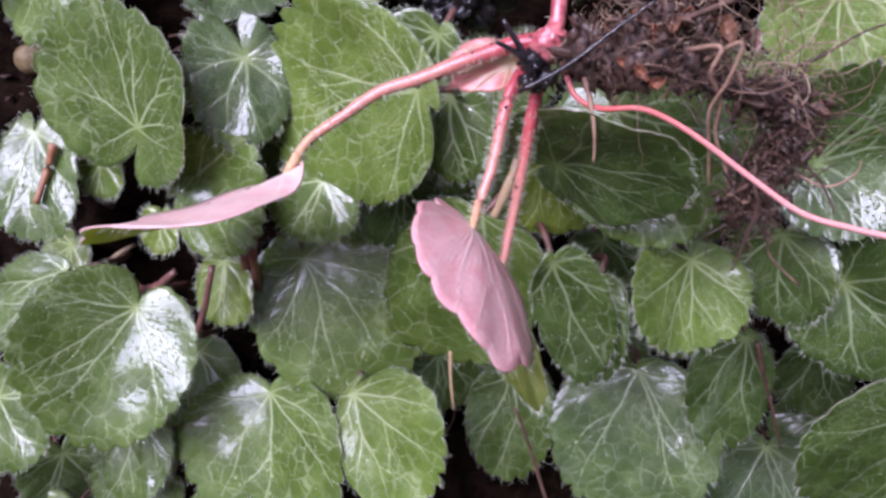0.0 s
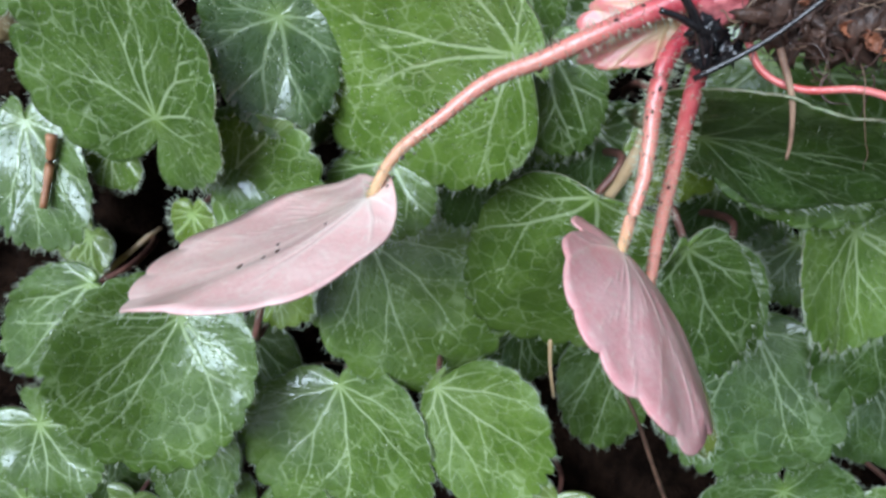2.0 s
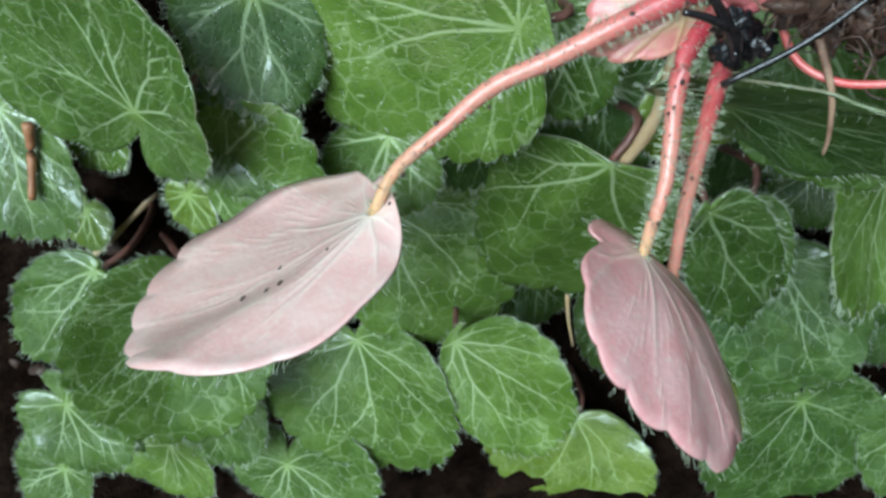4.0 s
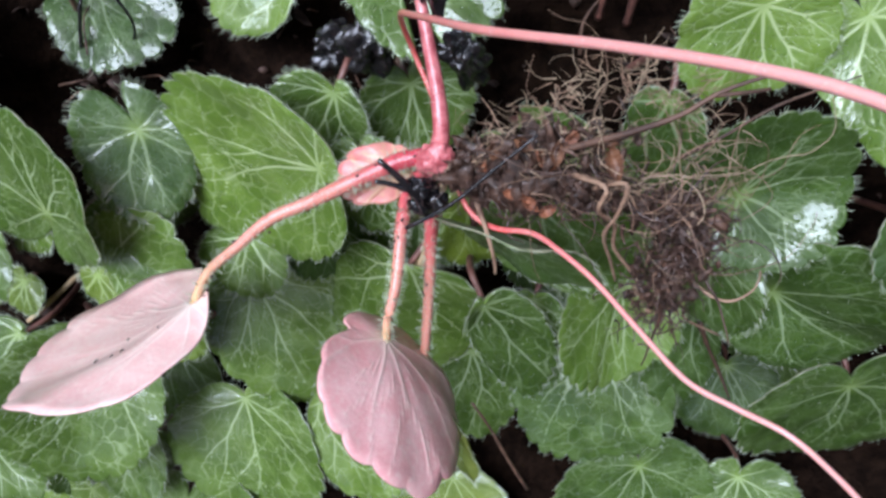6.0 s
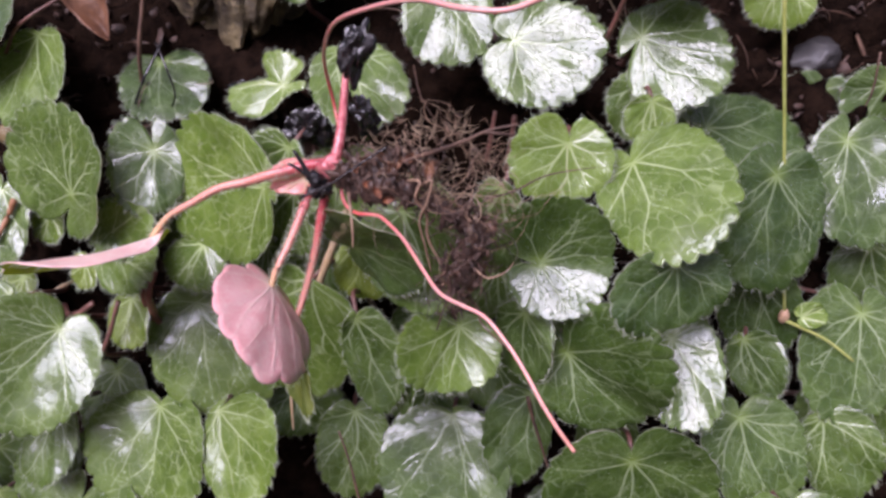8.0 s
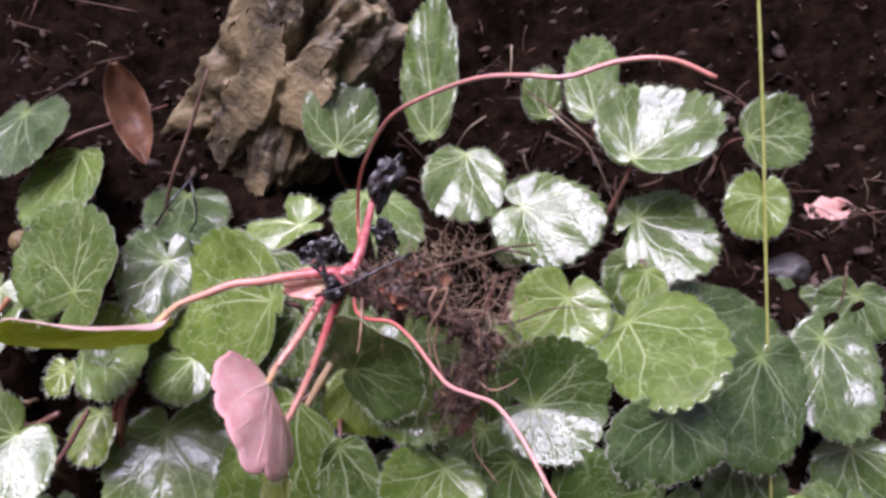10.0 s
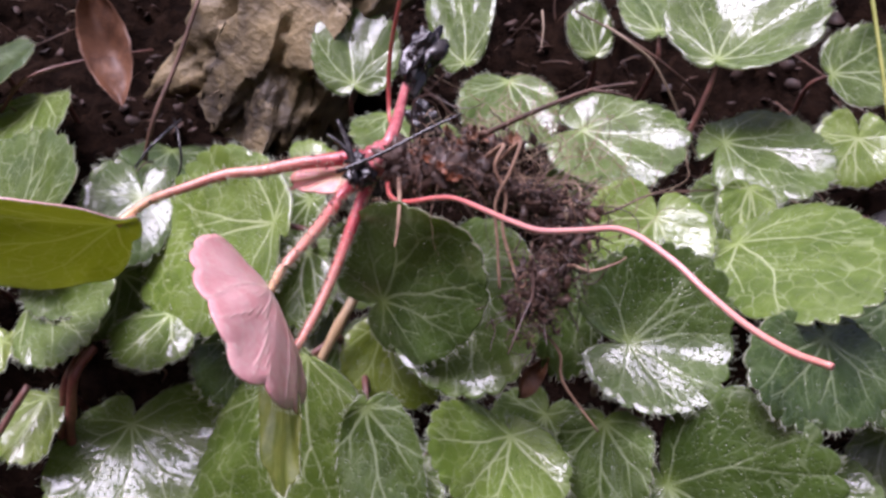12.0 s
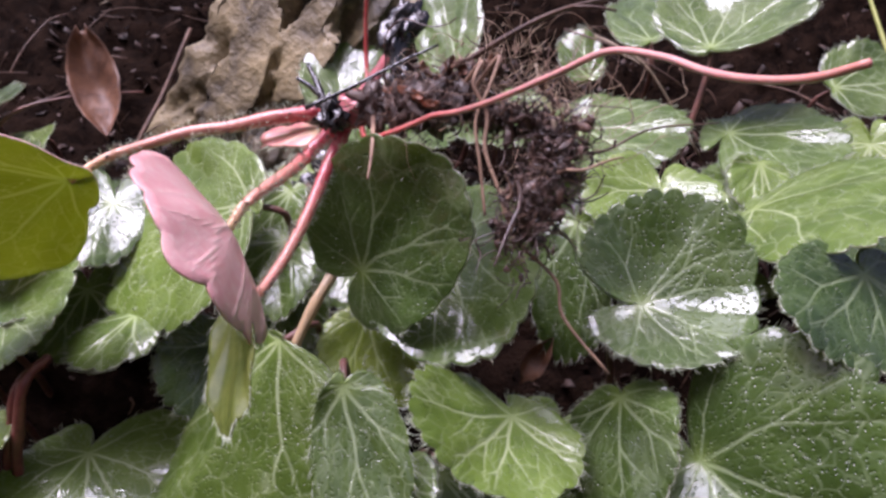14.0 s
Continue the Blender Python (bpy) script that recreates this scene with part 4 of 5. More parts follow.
bed_leaf((0.2926, 0.2261, 0.2461), (-0.329, -0.913, 0.242), (0.301, -0.345, -0.889), 0.0389, 0.0070, -0.0223, 0.0223, tone=0.10)
bed_leaf((0.0030, 0.2001, 0.2587), (0.245, -0.887, 0.392), (-0.165, -0.437, -0.884), 0.0296, 0.0030, -0.0128, 0.0119, tone=0.30)
bed_leaf((0.1227, 0.1981, 0.2023), (-0.585, -0.730, 0.352), (0.153, -0.525, -0.837), 0.0311, 0.0036, -0.0172, 0.0161, tone=0.10)
bed_leaf((0.1758, 0.2110, 0.1241), (-0.168, -0.891, 0.421), (-0.018, -0.425, -0.905), 0.0350, 0.0042, -0.0183, 0.0199, tone=0.10)
bed_leaf((-0.0973, 0.1897, 0.1992), (-0.295, -0.753, 0.588), (0.234, -0.654, -0.719), 0.0265, 0.0039, -0.0105, 0.0165, tone=0.60, label='small olive-yellow saxifrage leaf among red stalks', upper_side=YELLOW_TOP)
bed_leaf((-0.0976, 0.1973, 0.2527), (-0.150, -0.719, 0.679), (-0.118, -0.669, -0.734), 0.0266, 0.0054, -0.0237, 0.0145, tone=0.30)
# tone 0 again carries the right side's shade in the green
bed_leaf((0.2317, 0.2115, 0.2359), (-0.266, -0.937, 0.228), (0.268, -0.299, -0.916), 0.0497, 0.0052, -0.0202, 0.0209, tone=0.00)
bed_leaf((0.1619, 0.2118, 0.3221), (0.089, -0.954, 0.287), (-0.021, -0.291, -0.957), 0.0208, 0.0033, -0.0122, 0.0121, tone=0.80)
bed_leaf((0.0958, 0.1805, 0.2871), (-0.354, -0.930, 0.101), (0.059, -0.130, -0.990), 0.0440, 0.0051, -0.0115, 0.0148, tone=0.15)
bed_leaf((-0.1823, 0.2245, 0.1813), (-0.257, -0.759, 0.599), (-0.535, -0.404, -0.742), 0.0185, 0.0070, -0.0128, 0.0128, tone=0.50, upper_side=YELLOW_TOP, label='small olive-yellow saxifrage leaf deep in the bed')
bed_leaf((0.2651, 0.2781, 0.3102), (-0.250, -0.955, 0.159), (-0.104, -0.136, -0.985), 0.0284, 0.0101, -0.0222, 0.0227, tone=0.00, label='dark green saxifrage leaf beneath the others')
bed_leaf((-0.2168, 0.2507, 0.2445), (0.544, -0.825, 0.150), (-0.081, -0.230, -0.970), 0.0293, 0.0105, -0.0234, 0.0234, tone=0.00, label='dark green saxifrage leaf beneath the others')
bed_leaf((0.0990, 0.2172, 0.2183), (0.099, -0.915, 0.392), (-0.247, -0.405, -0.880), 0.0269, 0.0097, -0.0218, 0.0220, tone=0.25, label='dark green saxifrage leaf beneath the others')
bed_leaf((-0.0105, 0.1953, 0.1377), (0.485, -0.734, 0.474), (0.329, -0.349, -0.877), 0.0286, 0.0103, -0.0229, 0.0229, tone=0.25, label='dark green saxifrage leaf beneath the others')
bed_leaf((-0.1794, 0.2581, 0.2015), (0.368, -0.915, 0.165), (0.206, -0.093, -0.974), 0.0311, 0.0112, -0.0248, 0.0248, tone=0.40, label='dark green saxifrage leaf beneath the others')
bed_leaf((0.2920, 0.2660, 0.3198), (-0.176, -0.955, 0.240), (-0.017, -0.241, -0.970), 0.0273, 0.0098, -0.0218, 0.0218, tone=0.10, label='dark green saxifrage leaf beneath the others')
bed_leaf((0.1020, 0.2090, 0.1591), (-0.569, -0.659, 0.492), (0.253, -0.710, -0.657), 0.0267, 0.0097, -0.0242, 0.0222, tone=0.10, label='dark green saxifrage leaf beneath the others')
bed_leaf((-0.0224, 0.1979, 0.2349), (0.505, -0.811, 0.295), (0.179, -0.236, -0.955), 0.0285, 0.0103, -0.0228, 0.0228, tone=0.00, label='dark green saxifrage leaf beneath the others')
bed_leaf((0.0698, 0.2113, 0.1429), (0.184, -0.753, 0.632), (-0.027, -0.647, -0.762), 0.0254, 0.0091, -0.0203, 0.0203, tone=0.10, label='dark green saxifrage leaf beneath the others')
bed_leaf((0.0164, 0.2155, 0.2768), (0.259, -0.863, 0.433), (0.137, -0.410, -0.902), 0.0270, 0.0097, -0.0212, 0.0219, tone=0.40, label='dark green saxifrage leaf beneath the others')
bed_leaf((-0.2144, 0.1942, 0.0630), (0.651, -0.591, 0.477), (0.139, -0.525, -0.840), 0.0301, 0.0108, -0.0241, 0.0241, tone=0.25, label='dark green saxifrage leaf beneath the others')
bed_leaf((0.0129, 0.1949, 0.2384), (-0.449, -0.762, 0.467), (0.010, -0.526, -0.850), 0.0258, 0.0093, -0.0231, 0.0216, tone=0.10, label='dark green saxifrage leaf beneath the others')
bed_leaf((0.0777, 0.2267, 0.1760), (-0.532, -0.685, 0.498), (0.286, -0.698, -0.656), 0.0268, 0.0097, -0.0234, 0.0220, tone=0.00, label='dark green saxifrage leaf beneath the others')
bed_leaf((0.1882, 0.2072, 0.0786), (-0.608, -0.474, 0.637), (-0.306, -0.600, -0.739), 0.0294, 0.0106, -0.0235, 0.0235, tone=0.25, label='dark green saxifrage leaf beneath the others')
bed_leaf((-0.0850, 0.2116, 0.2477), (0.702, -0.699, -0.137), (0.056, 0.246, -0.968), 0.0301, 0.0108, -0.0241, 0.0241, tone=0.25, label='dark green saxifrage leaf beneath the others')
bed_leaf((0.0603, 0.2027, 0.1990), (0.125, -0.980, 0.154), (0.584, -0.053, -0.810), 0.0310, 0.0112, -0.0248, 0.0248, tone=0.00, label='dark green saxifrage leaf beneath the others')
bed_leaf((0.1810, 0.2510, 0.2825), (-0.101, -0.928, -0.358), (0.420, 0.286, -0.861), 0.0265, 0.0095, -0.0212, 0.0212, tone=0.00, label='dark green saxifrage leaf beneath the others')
bed_leaf((-0.1500, 0.2180, 0.2310), (-0.251, -0.802, 0.542), (-0.150, -0.539, -0.829), 0.0160, 0.0060, -0.0115, 0.0115, tone=0.80, label='small bright green saxifrage leaf beneath another')
bed_leaf((-0.1225, 0.1965, 0.2160), (-0.300, -0.780, 0.550), (-0.050, -0.563, -0.825), 0.0145, 0.0055, -0.0095, 0.0095, tone=0.70, upper_side=YELLOW_TOP, label='small olive saxifrage leaf beneath another')
bed_leaf((0.2430, 0.1190, 0.1570), (-0.070, -0.670, 0.740), (0.150, -0.680, -0.720), 0.0460, 0.0130, -0.0350, 0.0340, tone=0.30, fold=0.10, cup=0.04, bend=-0.06, stem=(0.0, 0.09, -0.03))


# ---- the uprooted saxifrage that hangs before the bank ----
plant = thing("uprooted_saxifrage", "uprooted young saxifrage with pink-backed leaves and bare earthy roots", "plant", at=(0.024, 0.148, 0.308))
BASE = Vector((0.024, 0.148, 0.308))


def off(points):
    return [Vector(p) - BASE for p in points]


def stem_part(name, points, r0, r1, material, label, hairs=0, n=30, sides=10, hair=0.0019, seed=1):
    me, path, radii = tube(name, off(points), r0, r1, material, n, sides, 0.03, seed)
    ob = part(name, me, plant, label)
    if hairs:
        part("bristle", bristles("bristle", path, radii, hairs, hair, seed), ob, "short pale bristles")
    return ob


def plant_leaf(name, at, top, tip, front, back, lo, hi, seed, label, under=LEAF_PINK, **more):
    me, rim, _ = leaf_mesh(name, front, back, lo, hi, seed, under=under, **more)
    ob = part(name, me, plant, label)
    ob.matrix_local = leaf_pose(Vector(at) - BASE, top, tip)
    part("margin_hair", rim_hairs("margin_hair", rim, seed, 120), ob, "fine white bristles along the margin")
    return ob


crown_me = lump_mesh("crown", (0.0052, 0.0042, 0.0062), 21, RED_STEM, 4, 0.22)
part("crown", crown_me, plant, "wet crimson crown").matrix_local = pose(0.001, 0.0, 0.0, 15, 35, 0)
stem_part("petiole", [(0.024, 0.149, 0.309), (0.016, 0.150, 0.3075), (0.007, 0.149, 0.305), (-0.000, 0.148, 0.303), (-0.011, 0.147, 0.299), (-0.022, 0.1455, 0.296),
                      (-0.033, 0.142, 0.290), (-0.043, 0.139, 0.284), (-0.050, 0.135, 0.2755)], 0.0026, 0.0012, PINK_STEM, "salmon-red hairy petiole", 720, 40, seed=2)
stem_part("petiole", [(0.022, 0.149, 0.305), (0.016, 0.148, 0.296), (0.013, 0.143, 0.289), (0.011, 0.136, 0.283), (0.009, 0.130, 0.278), (0.006, 0.125, 0.272), (0.004, 0.122, 0.2645)],
          0.0022, 0.0012, PINK_STEM, "salmon-red hairy petiole", 640, 36, seed=3)
stem_part("petiole", [(0.024, 0.148, 0.303), (0.0215, 0.1445, 0.290), (0.0195, 0.141, 0.278), (0.0175, 0.137, 0.267), (0.015, 0.131, 0.256), (0.0128, 0.124, 0.248), (0.0118, 0.117, 0.2445)],
          0.0021, 0.0012, PINK_STEM, "salmon-red hairy petiole", 640, 36, seed=4)
stem_part("petiole", [(0.0255, 0.149, 0.309), (0.0275, 0.151, 0.315), (0.0278, 0.158, 0.322), (0.0270, 0.168, 0.329), (0.0262, 0.178, 0.337)], 0.0025, 0.0015, RED_STEM, "crimson upright petiole stump", 40, 24, seed=5)
stem_part("stolon", [(0.027, 0.158, 0.318), (0.023, 0.168, 0.327), (0.022, 0.160, 0.344), (0.027, 0.137, 0.360), (0.038, 0.105, 0.379), (0.053, 0.084, 0.390), (0.067, 0.067, 0.397), (0.079, 0.052, 0.3995),
                     (0.090, 0.048, 0.401), (0.102, 0.046, 0.407), (0.114, 0.044, 0.4095), (0.126, 0.043, 0.407)], 0.00070, 0.00068, STOLON, "long thin salmon-pink stolon", 0, 70, seed=6)
stem_part("stolon", [(0.029, 0.146, 0.304), (0.032, 0.139, 0.2975), (0.038, 0.133, 0.2965), (0.047, 0.128, 0.299), (0.053, 0.121, 0.2995), (0.060, 0.112, 0.298), (0.068, 0.098, 0.296), (0.075, 0.086, 0.295), (0.083, 0.078, 0.2965),
                     (0.091, 0.0705, 0.298), (0.099, 0.062, 0.294), (0.105, 0.055, 0.289), (0.110, 0.047, 0.285), (0.115, 0.039, 0.2825), (0.119, 0.032, 0.2820)], 0.00078, 0.00060, STOLON, "salmon-pink stolon with a broken tip", 0, 80, seed=7)

pale_blade = plant_leaf("leaf_blade", (-0.0500, 0.1343, 0.2755), (0.368, -0.296, -0.882), (-0.741, -0.642, -0.094), 0.0542, 0.0110, -0.0560, 0.0180, 101, "pale pink-backed leaf with a yellow-green upper side", under=PALE_PINK,
           tone=0.9, upper_side=THIN_TOP, fold=0.27, cup=-0.11, bend=0.0, teeth=13, tooth=0.03, cleft=0.35)
plant_leaf("leaf_blade", (0.0035, 0.1220, 0.2652), (-0.706, -0.285, -0.648), (0.690, -0.485, -0.538), 0.0373, 0.0135, -0.0330, 0.0165, 102, "pink-backed leaf with scalloped edges",
           tone=0.5, upper_side=THIN_TOP, fold=0.12, cup=0.20, bend=0.0, teeth=13, tooth=0.05, cleft=0.35)
plant_leaf("leaf_blade", (0.0117, 0.115, 0.244), (-0.55, -0.72, 0.20), (0.0160, -0.024, -0.035), 0.034, 0.006, -0.0080, 0.0076, 103, "narrow olive-yellow leaf hanging beneath",
           under=LEAF_OLIVE, upper_side=LEAF_OLIVE, tone=1.0, cup=0.05, fold=0.35, teeth=11, tooth=0.03)
plant_leaf("leaf_bract", (0.016, 0.152, 0.302), (0.05, 0.66, -0.75), (-0.90, 0.25, -0.32), 0.019, 0.004, -0.008, 0.008, 104, "small dull pink folded young leaf", under=BRACT,
           tone=0.9, cup=0.1, fold=0.3, teeth=11, tooth=0.10)


def grains(points, count, radius, seed):
    """Specks of earth that stick to a stalk."""
    rng = random.Random(seed)
    path, verts, faces = spline(off(points), 40), [], []
    for _ in range(count):
        i = int(38 * rng.random() ** 1.6) + 1
        way = (path[i] - path[i - 1]).normalized()
        out = way.cross(Vector((rng.gauss(0, 1), rng.gauss(0, 1), rng.gauss(0, 1)))).normalized()
        p, r = path[i] + out * radius * (1.08 - 0.45 * i / 39), rng.uniform(0.00022, 0.00055)
        tube_data([p - way * r * rng.uniform(0.6, 1.6), p, p + way * r], [r * 0.3, r, r * 0.4], 5, verts, faces)
    return tagged(part("soil_grain", raw_mesh("soil_grain", verts, faces, [CLOD]), plant, "dark specks of earth on a stalk"), kind="stuff")


def shrivelled(name, at, along, normal, length, width, seed, label, material=BLACK_ROT):
    ob = part(name, lens_mesh(name, length, width, 0.12, 0.45, seed, material, 0.12), plant, label)
    ob.matrix_local = leaf_pose(Vector(at) - BASE, normal, along)
    return ob


part("withered_leaf", crumpled("withered_leaf", (0.0062, 0.0048, 0.0115), 8, BLACK_ROT), plant, "withered black leaf at the stump's end").matrix_local = Matrix.Translation(Vector((0.0305, 0.1770, 0.3480)) - BASE) @ pose(0, 0, 0, -8, 6, 0)
part("withered_leaf", crumpled("withered_leaf", (0.0054, 0.0042, 0.0095), 11, BLACK_ROT), plant, "withered black leaf at the crown").matrix_local = Matrix.Translation(Vector((0.0356, 0.1690, 0.3225)) - BASE) @ pose(0, 0, 0, 12, -14, 0)
stem_part("withered_stalk", [(0.012, 0.141, 0.318), (0.016, 0.140, 0.312), (0.019, 0.139, 0.306), (0.021, 0.1385, 0.299)], 0.0007, 0.0015, BLACK_ROT, "wet black withered stalk", 0, 16, 8, seed=8)
stem_part("withered_stalk", [(0.010, 0.139, 0.313), (0.014, 0.139, 0.311), (0.018, 0.139, 0.308)], 0.0006, 0.0009, BLACK_ROT, "wet black withered stalk", 0, 12, 8, seed=9)
stem_part("withered_stalk", [(0.016, 0.132, 0.302), (0.028, 0.132, 0.309), (0.040, 0.134, 0.318), (0.050, 0.136, 0.325)], 0.0007, 0.0004, BLACK_ROT, "black bristle-like dead stalk", 0, 16, 6, seed=10)
for k, (at, along) in enumerate((((0.0435, 0.133, 0.309), (1, -0.3, -0.2)), ((0.047, 0.131, 0.307), (0.6, -0.2, -0.8)), ((0.051, 0.130, 0.305), (0.9, 0.1, 0.4)))):
    shrivelled("root_scale", at, along, (0.1 * k, -0.8, 0.6), 0.0058 - 0.0006 * k, 0.0028, 34 + k, "orange papery root scale", ORANGE)
stem_part("root", [(0.056, 0.136, 0.319), (0.0698, 0.131, 0.3273), (0.079, 0.129, 0.3325), (0.0875, 0.130, 0.3369), (0.0982, 0.130, 0.3401)], 0.0009, 0.0004, TWIG, "stout dark forked root", 0, 30, 7, seed=15)
stem_part("root", [(0.0855, 0.130, 0.3360), (0.0915, 0.1295, 0.3362), (0.0974, 0.130, 0.3358)], 0.0006, 0.0004, TWIG, "short dark fork of a root", 0, 14, 6, seed=16)
stem_part("root", [(0.088, 0.146, 0.300), (0.0996, 0.149, 0.3028), (0.1123, 0.150, 0.3107), (0.1315, 0.152, 0.3150)], 0.0006, 0.0002, TWIG, "thin dark root reaching out sideways", 0, 20, 6, seed=18)
stem_part("root", [(0.034, 0.138, 0.303), (0.036, 0.132, 0.296), (0.037, 0.129, 0.288), (0.037, 0.128, 0.283)], 0.0008, 0.0003, ROOT, "pale stubby root", 0, 16, 7, seed=14)
grains([(0.024, 0.149, 0.309), (0.007, 0.149, 0.305), (-0.011, 0.147, 0.299), (-0.033, 0.142, 0.290), (-0.050, 0.135, 0.2755)], 26, 0.0024, 51)
grains([(0.022, 0.149, 0.305), (0.013, 0.143, 0.289), (0.009, 0.130, 0.278), (0.004, 0.122, 0.2645)], 34, 0.0021, 52)
grains([(0.024, 0.148, 0.303), (0.0195, 0.141, 0.278), (0.015, 0.131, 0.256), (0.0118, 0.117, 0.2445)], 34, 0.0020, 53)
for x, y, r in ((-0.011, 0.030, 0.00055), (-0.006, 0.0255, 0.0004), (-0.0045, 0.0225, 0.0005), (-0.013, 0.020, 0.00035), (-0.002, 0.011, 0.0003)):
    speck = part("speck", lump_mesh("speck", (r, 1.6 * r, 0.4 * r), int(9000 * r), CLOD, 2, 0.3), pale_blade, "dark speck of earth")
    speck.location = (x, y, 0.27 * (math.hypot(x, 0.003) - 0.003) - 0.11 * (x * x + y * y) / 0.0314 - 0.0009)


def rot(count, seed):
    """Mushy black tissue that wraps the underside of the crown."""
    rng = random.Random(seed)
    bm = bmesh.new()
    for _ in range(count):
        lump = lump_mesh("lump", (1, 1, 1), rng.randrange(90), BLACK_ROT, 3, 1.1)
        first = len(bm.verts)
        bm.from_mesh(lump)
        bpy.data.meshes.remove(lump)
        bm.verts.ensure_lookup_table()
        p = Vector((0.0205 + rng.gauss(0, 0.0022), 0.1405 + rng.gauss(0, 0.0016), 0.3035 + rng.gauss(0, 0.0038))) - BASE
        r = rng.uniform(0.0012, 0.0026)
        for v in bm.verts[first:]:
            v.co = p + Vector((v.co.x, v.co.y, v.co.z * rng.uniform(1.0, 1.15))) * r
    me = bpy.data.meshes.new("rotted_tissue")
    bm.to_mesh(me)
    bm.free()
    me.materials.append(BLACK_ROT)
    me.polygons.foreach_set("use_smooth", [True] * len(me.polygons))
    return me


tagged(part("rotted_tissue", rot(9, 77), plant, "wet black rotted tissue at the crown"), kind="stuff")
ROOT_RNG = random.Random(5)


def jog(rng, k):
    return Vector((rng.gauss(0, k), rng.gauss(0, k), rng.gauss(0, k)))


AXIS = spline([(0.030, 0.143, 0.307), (0.043, 0.139, 0.306), (0.056, 0.134, 0.307), (0.071, 0.131, 0.304), (0.083, 0.127, 0.300), (0.0875, 0.124, 0.293), (0.082, 0.123, 0.284), (0.079, 0.122, 0.276), (0.078, 0.120, 0.268)], 60)


UPPER = spline([(0.034, 0.146, 0.311), (0.046, 0.146, 0.321), (0.060, 0.147, 0.328), (0.076, 0.148, 0.328), (0.089, 0.144, 0.319), (0.093, 0.136, 0.305), (0.090, 0.129, 0.294)], 60)


TOPSIDE = spline([(0.036, 0.146, 0.309), (0.047, 0.143, 0.313), (0.059, 0.140, 0.316), (0.069, 0.138, 0.314)], 60)


def on_axis(rng, spread, lo=0.0, hi=1.0, axis=AXIS):
    """A place in the matted body of the roots, which runs out from the crown and bends down."""
    u = rng.uniform(lo, hi)
    return axis[int(59 * u)] + jog(rng, spread * (0.75 + 0.5 * u))


def creep(rng, start, way, steps, step, turn, pull=None):
    """A root that wanders from start, bent a little towards pull."""
    p, d = start.copy(), way.normalized()
    points = [p.copy()]
    curl = jog(rng, turn)
    for i in range(steps):
        curl = curl * 0.7 + jog(rng, turn * 0.6)
        d = d + curl
        if pull is not None:
            d = d + (pull - p).normalized() * 0.16
        d.normalize()
        p = p + d * step
        points.append(p.copy())
    return points


def wisp(rng):
    """A thin pale root that loops over the body and round its far side."""
    start = on_axis(rng, 0.003, 0.05, 0.5)
    pull = Vector((0.088 + rng.gauss(0, 0.008), 0.132 + rng.gauss(0, 0.006), rng.choice((0.322, 0.305, 0.285)) + rng.gauss(0, 0.008)))
    way = Vector((rng.uniform(0.2, 1.0), rng.gauss(0, 0.4), rng.uniform(0.1, 1.3)))
    return creep(rng, start, way, rng.randrange(12, 26), 0.0028, 0.34, pull)


for i in range(14):
    rad = ROOT_RNG.uniform(0.00030, 0.00065)
    begin = on_axis(ROOT_RNG, 0.003, 0.05, 0.95)
    bent = creep(ROOT_RNG, begin, Vector((0.5, ROOT_RNG.gauss(0, 0.5), ROOT_RNG.gauss(-0.2, 0.9))), ROOT_RNG.randrange(7, 13), 0.0026, 0.34)
    stem_part("root", bent, rad, rad * 0.35, ROOT if i % 3 == 0 else DARK_ROOT, "brown thread-like root", 0, 50, 6, seed=40 + i)
stem_part("root", [(0.058, 0.134, 0.312), (0.0636, 0.125, 0.3166), (0.0622, 0.124, 0.310), (0.0665, 0.125, 0.3026), (0.0671, 0.125, 0.2932), (0.0718, 0.125, 0.2828), (0.0775, 0.125, 0.2709),
                   (0.0883, 0.125, 0.2615), (0.0912, 0.125, 0.2524), (0.1032, 0.125, 0.2402)], 0.0007, 0.00035, ROOT, "long brown root hanging down", 0, 60, 6, seed=82)
stem_part("root", [(0.062, 0.130, 0.311), (0.068, 0.124, 0.318), (0.0665, 0.123, 0.309), (0.064, 0.124, 0.300), (0.0665, 0.125, 0.288), (0.069, 0.126, 0.276)], 0.0006, 0.0004, ROOT, "brown root hanging down in a loop", 0, 50, 6, seed=83)


def fine_roots(name, wisps, frizz, material, seed, radius, axis=AXIS):
    rng = random.Random(seed)
    verts, faces = [], []
    for _ in range(wisps):
        path = spline(off(wisp(rng)), 70)
        r = radius * rng.uniform(0.6, 1.4)
        tube_data(path, [r * (1 - 0.6 * i / 70) for i in range(70)], 4, verts, faces)
    for _ in range(frizz):
        q = creep(rng, on_axis(rng, 0.0034, 0.0, 1.0, axis), jog(rng, 1.0) + Vector((0.3, -0.3, -0.2)), rng.randrange(4, 9), 0.0013, 0.5)
        path = spline(off(q), 20)
        r = radius * rng.uniform(0.5, 1.2)
        tube_data(path, [r * (1 - 0.035 * i) for i in range(20)], 4, verts, faces)
    return tagged(part(name, raw_mesh(name, verts, faces, [material]), plant), kind="stuff")


fine_roots("root_mat", 22, 90, ROOT, 61, 0.00013)
fine_roots("root_mat", 8, 980, DARK_ROOT, 62, 0.00027)
fine_roots("root_mat", 14, 150, PALE_ROOT, 63, 0.00013, UPPER)
fine_roots("root_mat", 0, 60, ROOT, 64, 0.00020, UPPER)
fine_roots("root_mat", 0, 26, ROOT, 65, 0.00042)
fine_roots("root_mat", 0, 50, DARK_ROOT, 66, 0.00070)
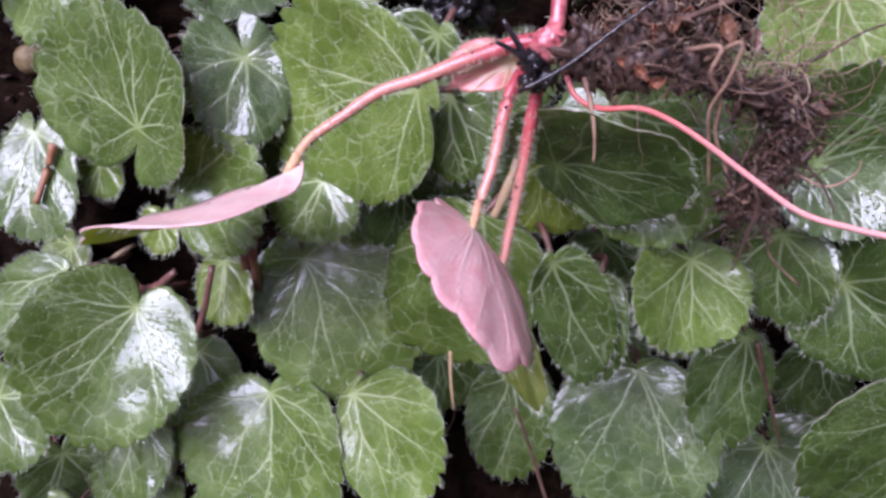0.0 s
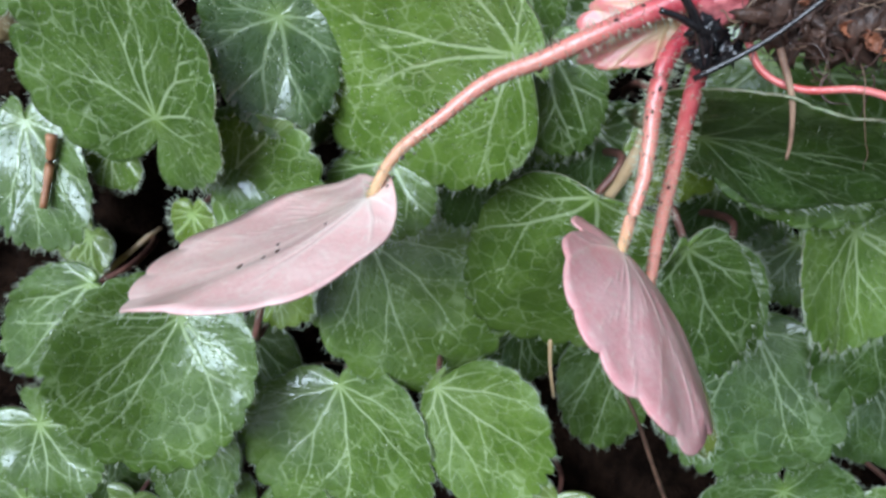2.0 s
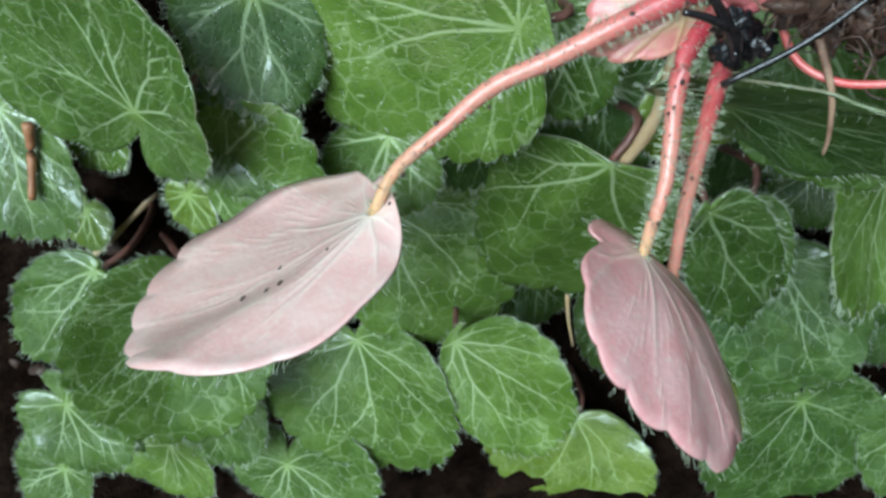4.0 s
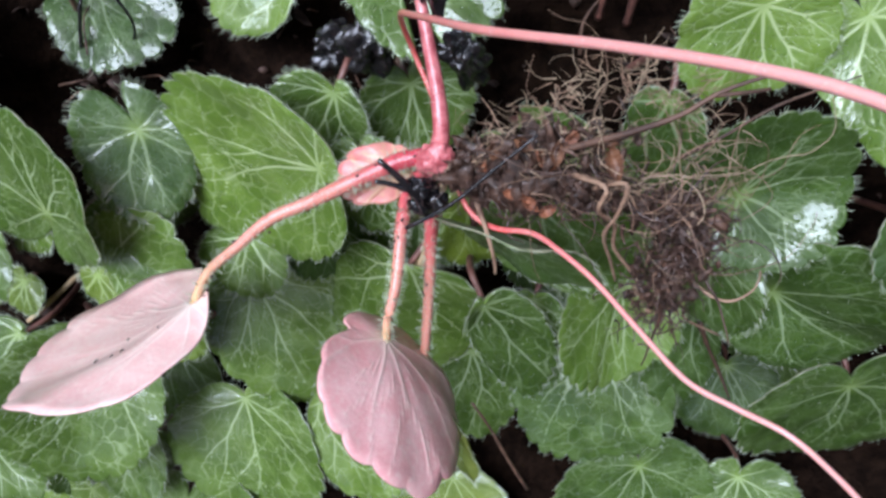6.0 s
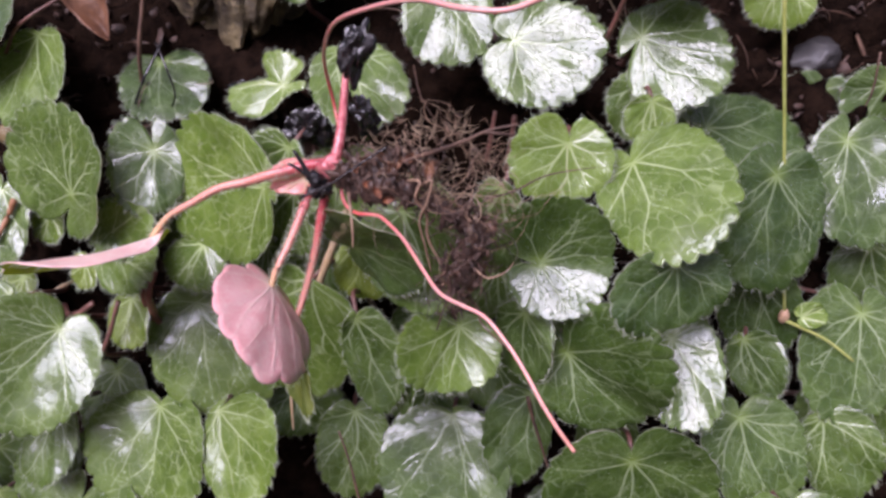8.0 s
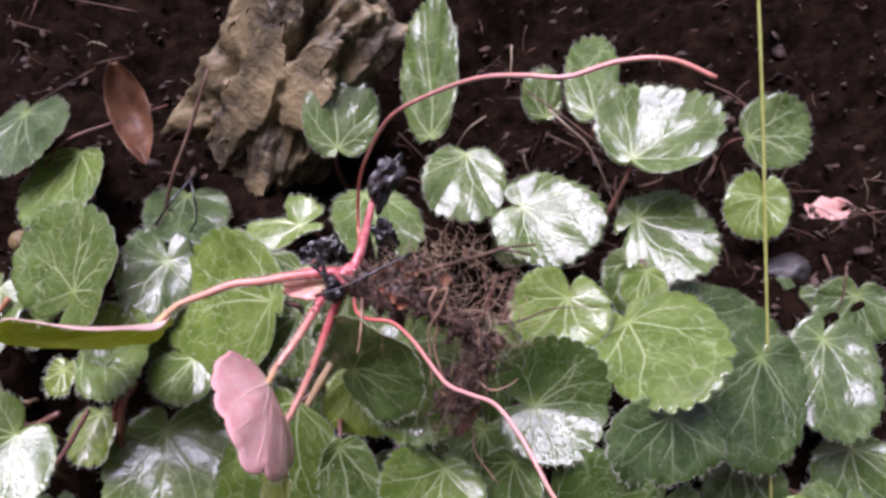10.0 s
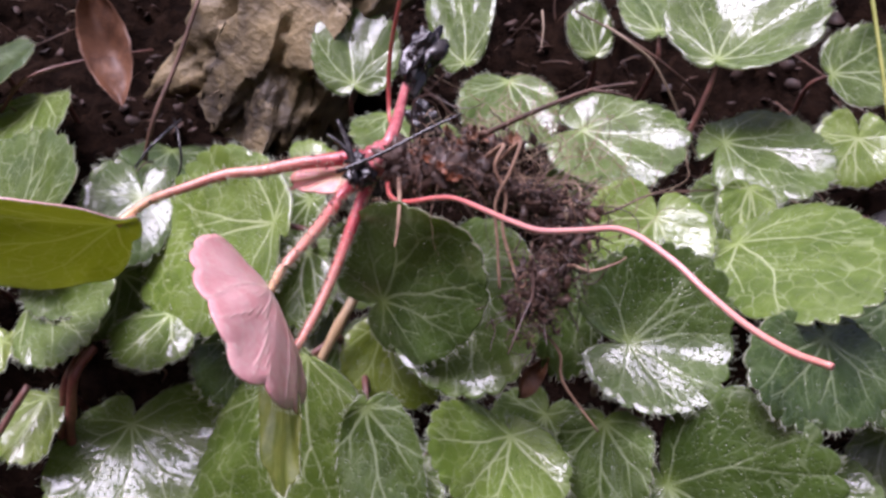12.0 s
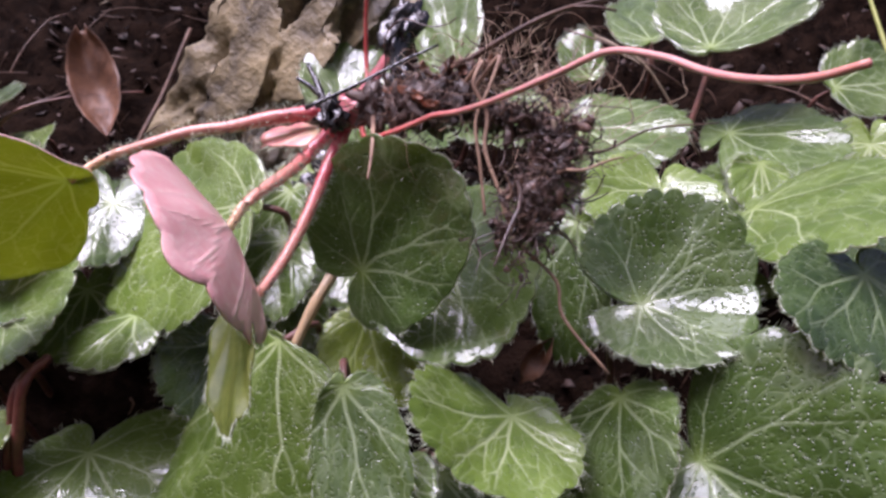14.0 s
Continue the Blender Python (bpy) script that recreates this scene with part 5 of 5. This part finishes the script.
fine_roots("root_mat", 0, 110, PALE_ROOT, 67, 0.00018, TOPSIDE)
fine_roots("root_mat", 0, 90, DARK_ROOT, 68, 0.00040, TOPSIDE)
scrap_rng = random.Random(12)
for k in range(9):
    shrivelled("leaf_scrap", TOPSIDE[6 + 6 * k] + jog(scrap_rng, 0.0022) + Vector((0, -0.003, 0.001)), jog(scrap_rng, 1.0), Vector((0, -0.8, 0.5)) + jog(scrap_rng, 0.4), scrap_rng.uniform(0.005, 0.0085),
               scrap_rng.uniform(0.0025, 0.0042), 90 + k, "scrap of brown dead leaf caught in the roots", DEAD_LEAF if k % 3 else ORANGE)


def clods(name, count, seed, material, label, upper, size):
    rng = random.Random(seed)
    verts, faces = [], []
    src = lump_mesh("lump", (1, 1, 1), 33, CLOD, 2, 0.9)
    co = [v.co.copy() for v in src.vertices]
    tri = [tuple(p.vertices) for p in src.polygons]
    bpy.data.meshes.remove(src)
    for _ in range(count):
        p = on_axis(rng, 0.0028, 0.0, 1.0, TOPSIDE if rng.random() < upper else AXIS)
        r = (0.0004 + 0.0022 * rng.random() ** 2) if p.x < 0.056 else (0.0004 + 0.0014 * rng.random() ** 2)
        r *= size * (0.7 if p.z < 0.298 else 1.0)
        turn = Euler((rng.uniform(0, 6), rng.uniform(0, 6), rng.uniform(0, 6))).to_matrix()
        base = len(verts)
        stretch = Vector((rng.uniform(0.8, 3.2), rng.uniform(0.5, 1.2), rng.uniform(0.4, 1.1)))
        verts.extend(tuple(p - BASE + turn @ Vector((c.x * stretch.x, c.y * stretch.y, c.z * stretch.z)) * r) for c in co)
        faces.extend(tuple(base + k for k in t) for t in tri)
    return tagged(part(name, raw_mesh(name, verts, faces, [material]), plant, label), kind="stuff")


clods("clinging_soil", 620, 71, CLOD, "dark earth clinging to the roots", 0.18, 1.0)
clods("grit", 26, 73, STRAW, "pale grains of grit among the roots", 0.4, 0.42)
clods("clinging_crumb", 150, 72, TWIG, "brown crumbs of leaf mould among the roots", 0.6, 0.75)

# ---- the plantlet at the runner's end ----
plantlet = thing("runner_plantlet", "tiny pale yellow-green plantlet at the end of a runner", "plantlet", at=(0.247, 0.197, 0.217))
part("bud", lump_mesh("bud", (0.0026, 0.0024, 0.0042), 41, BUD, 3, 0.2), plantlet)
me, path, radii = tube("petiole", [(0.001, -0.001, -0.002), (0.010, -0.004, -0.004), (0.022, -0.007, -0.008), (0.036, -0.012, -0.016)], 0.0009, 0.0007, GREEN_STEM, 20, 8)
part("petiole", me, plantlet)
me, rim, _ = leaf_mesh("blade", 0.013, 0.003, -0.007, 0.007, 201, tone=1.0, fold=0.3)
blade = part("blade", me, plantlet, "bright yellow-green young blade")
blade.matrix_local = leaf_pose((0.008, -0.001, 0.001), (-0.1, -0.7, 0.6), (0.9, 0.1, 0.25))
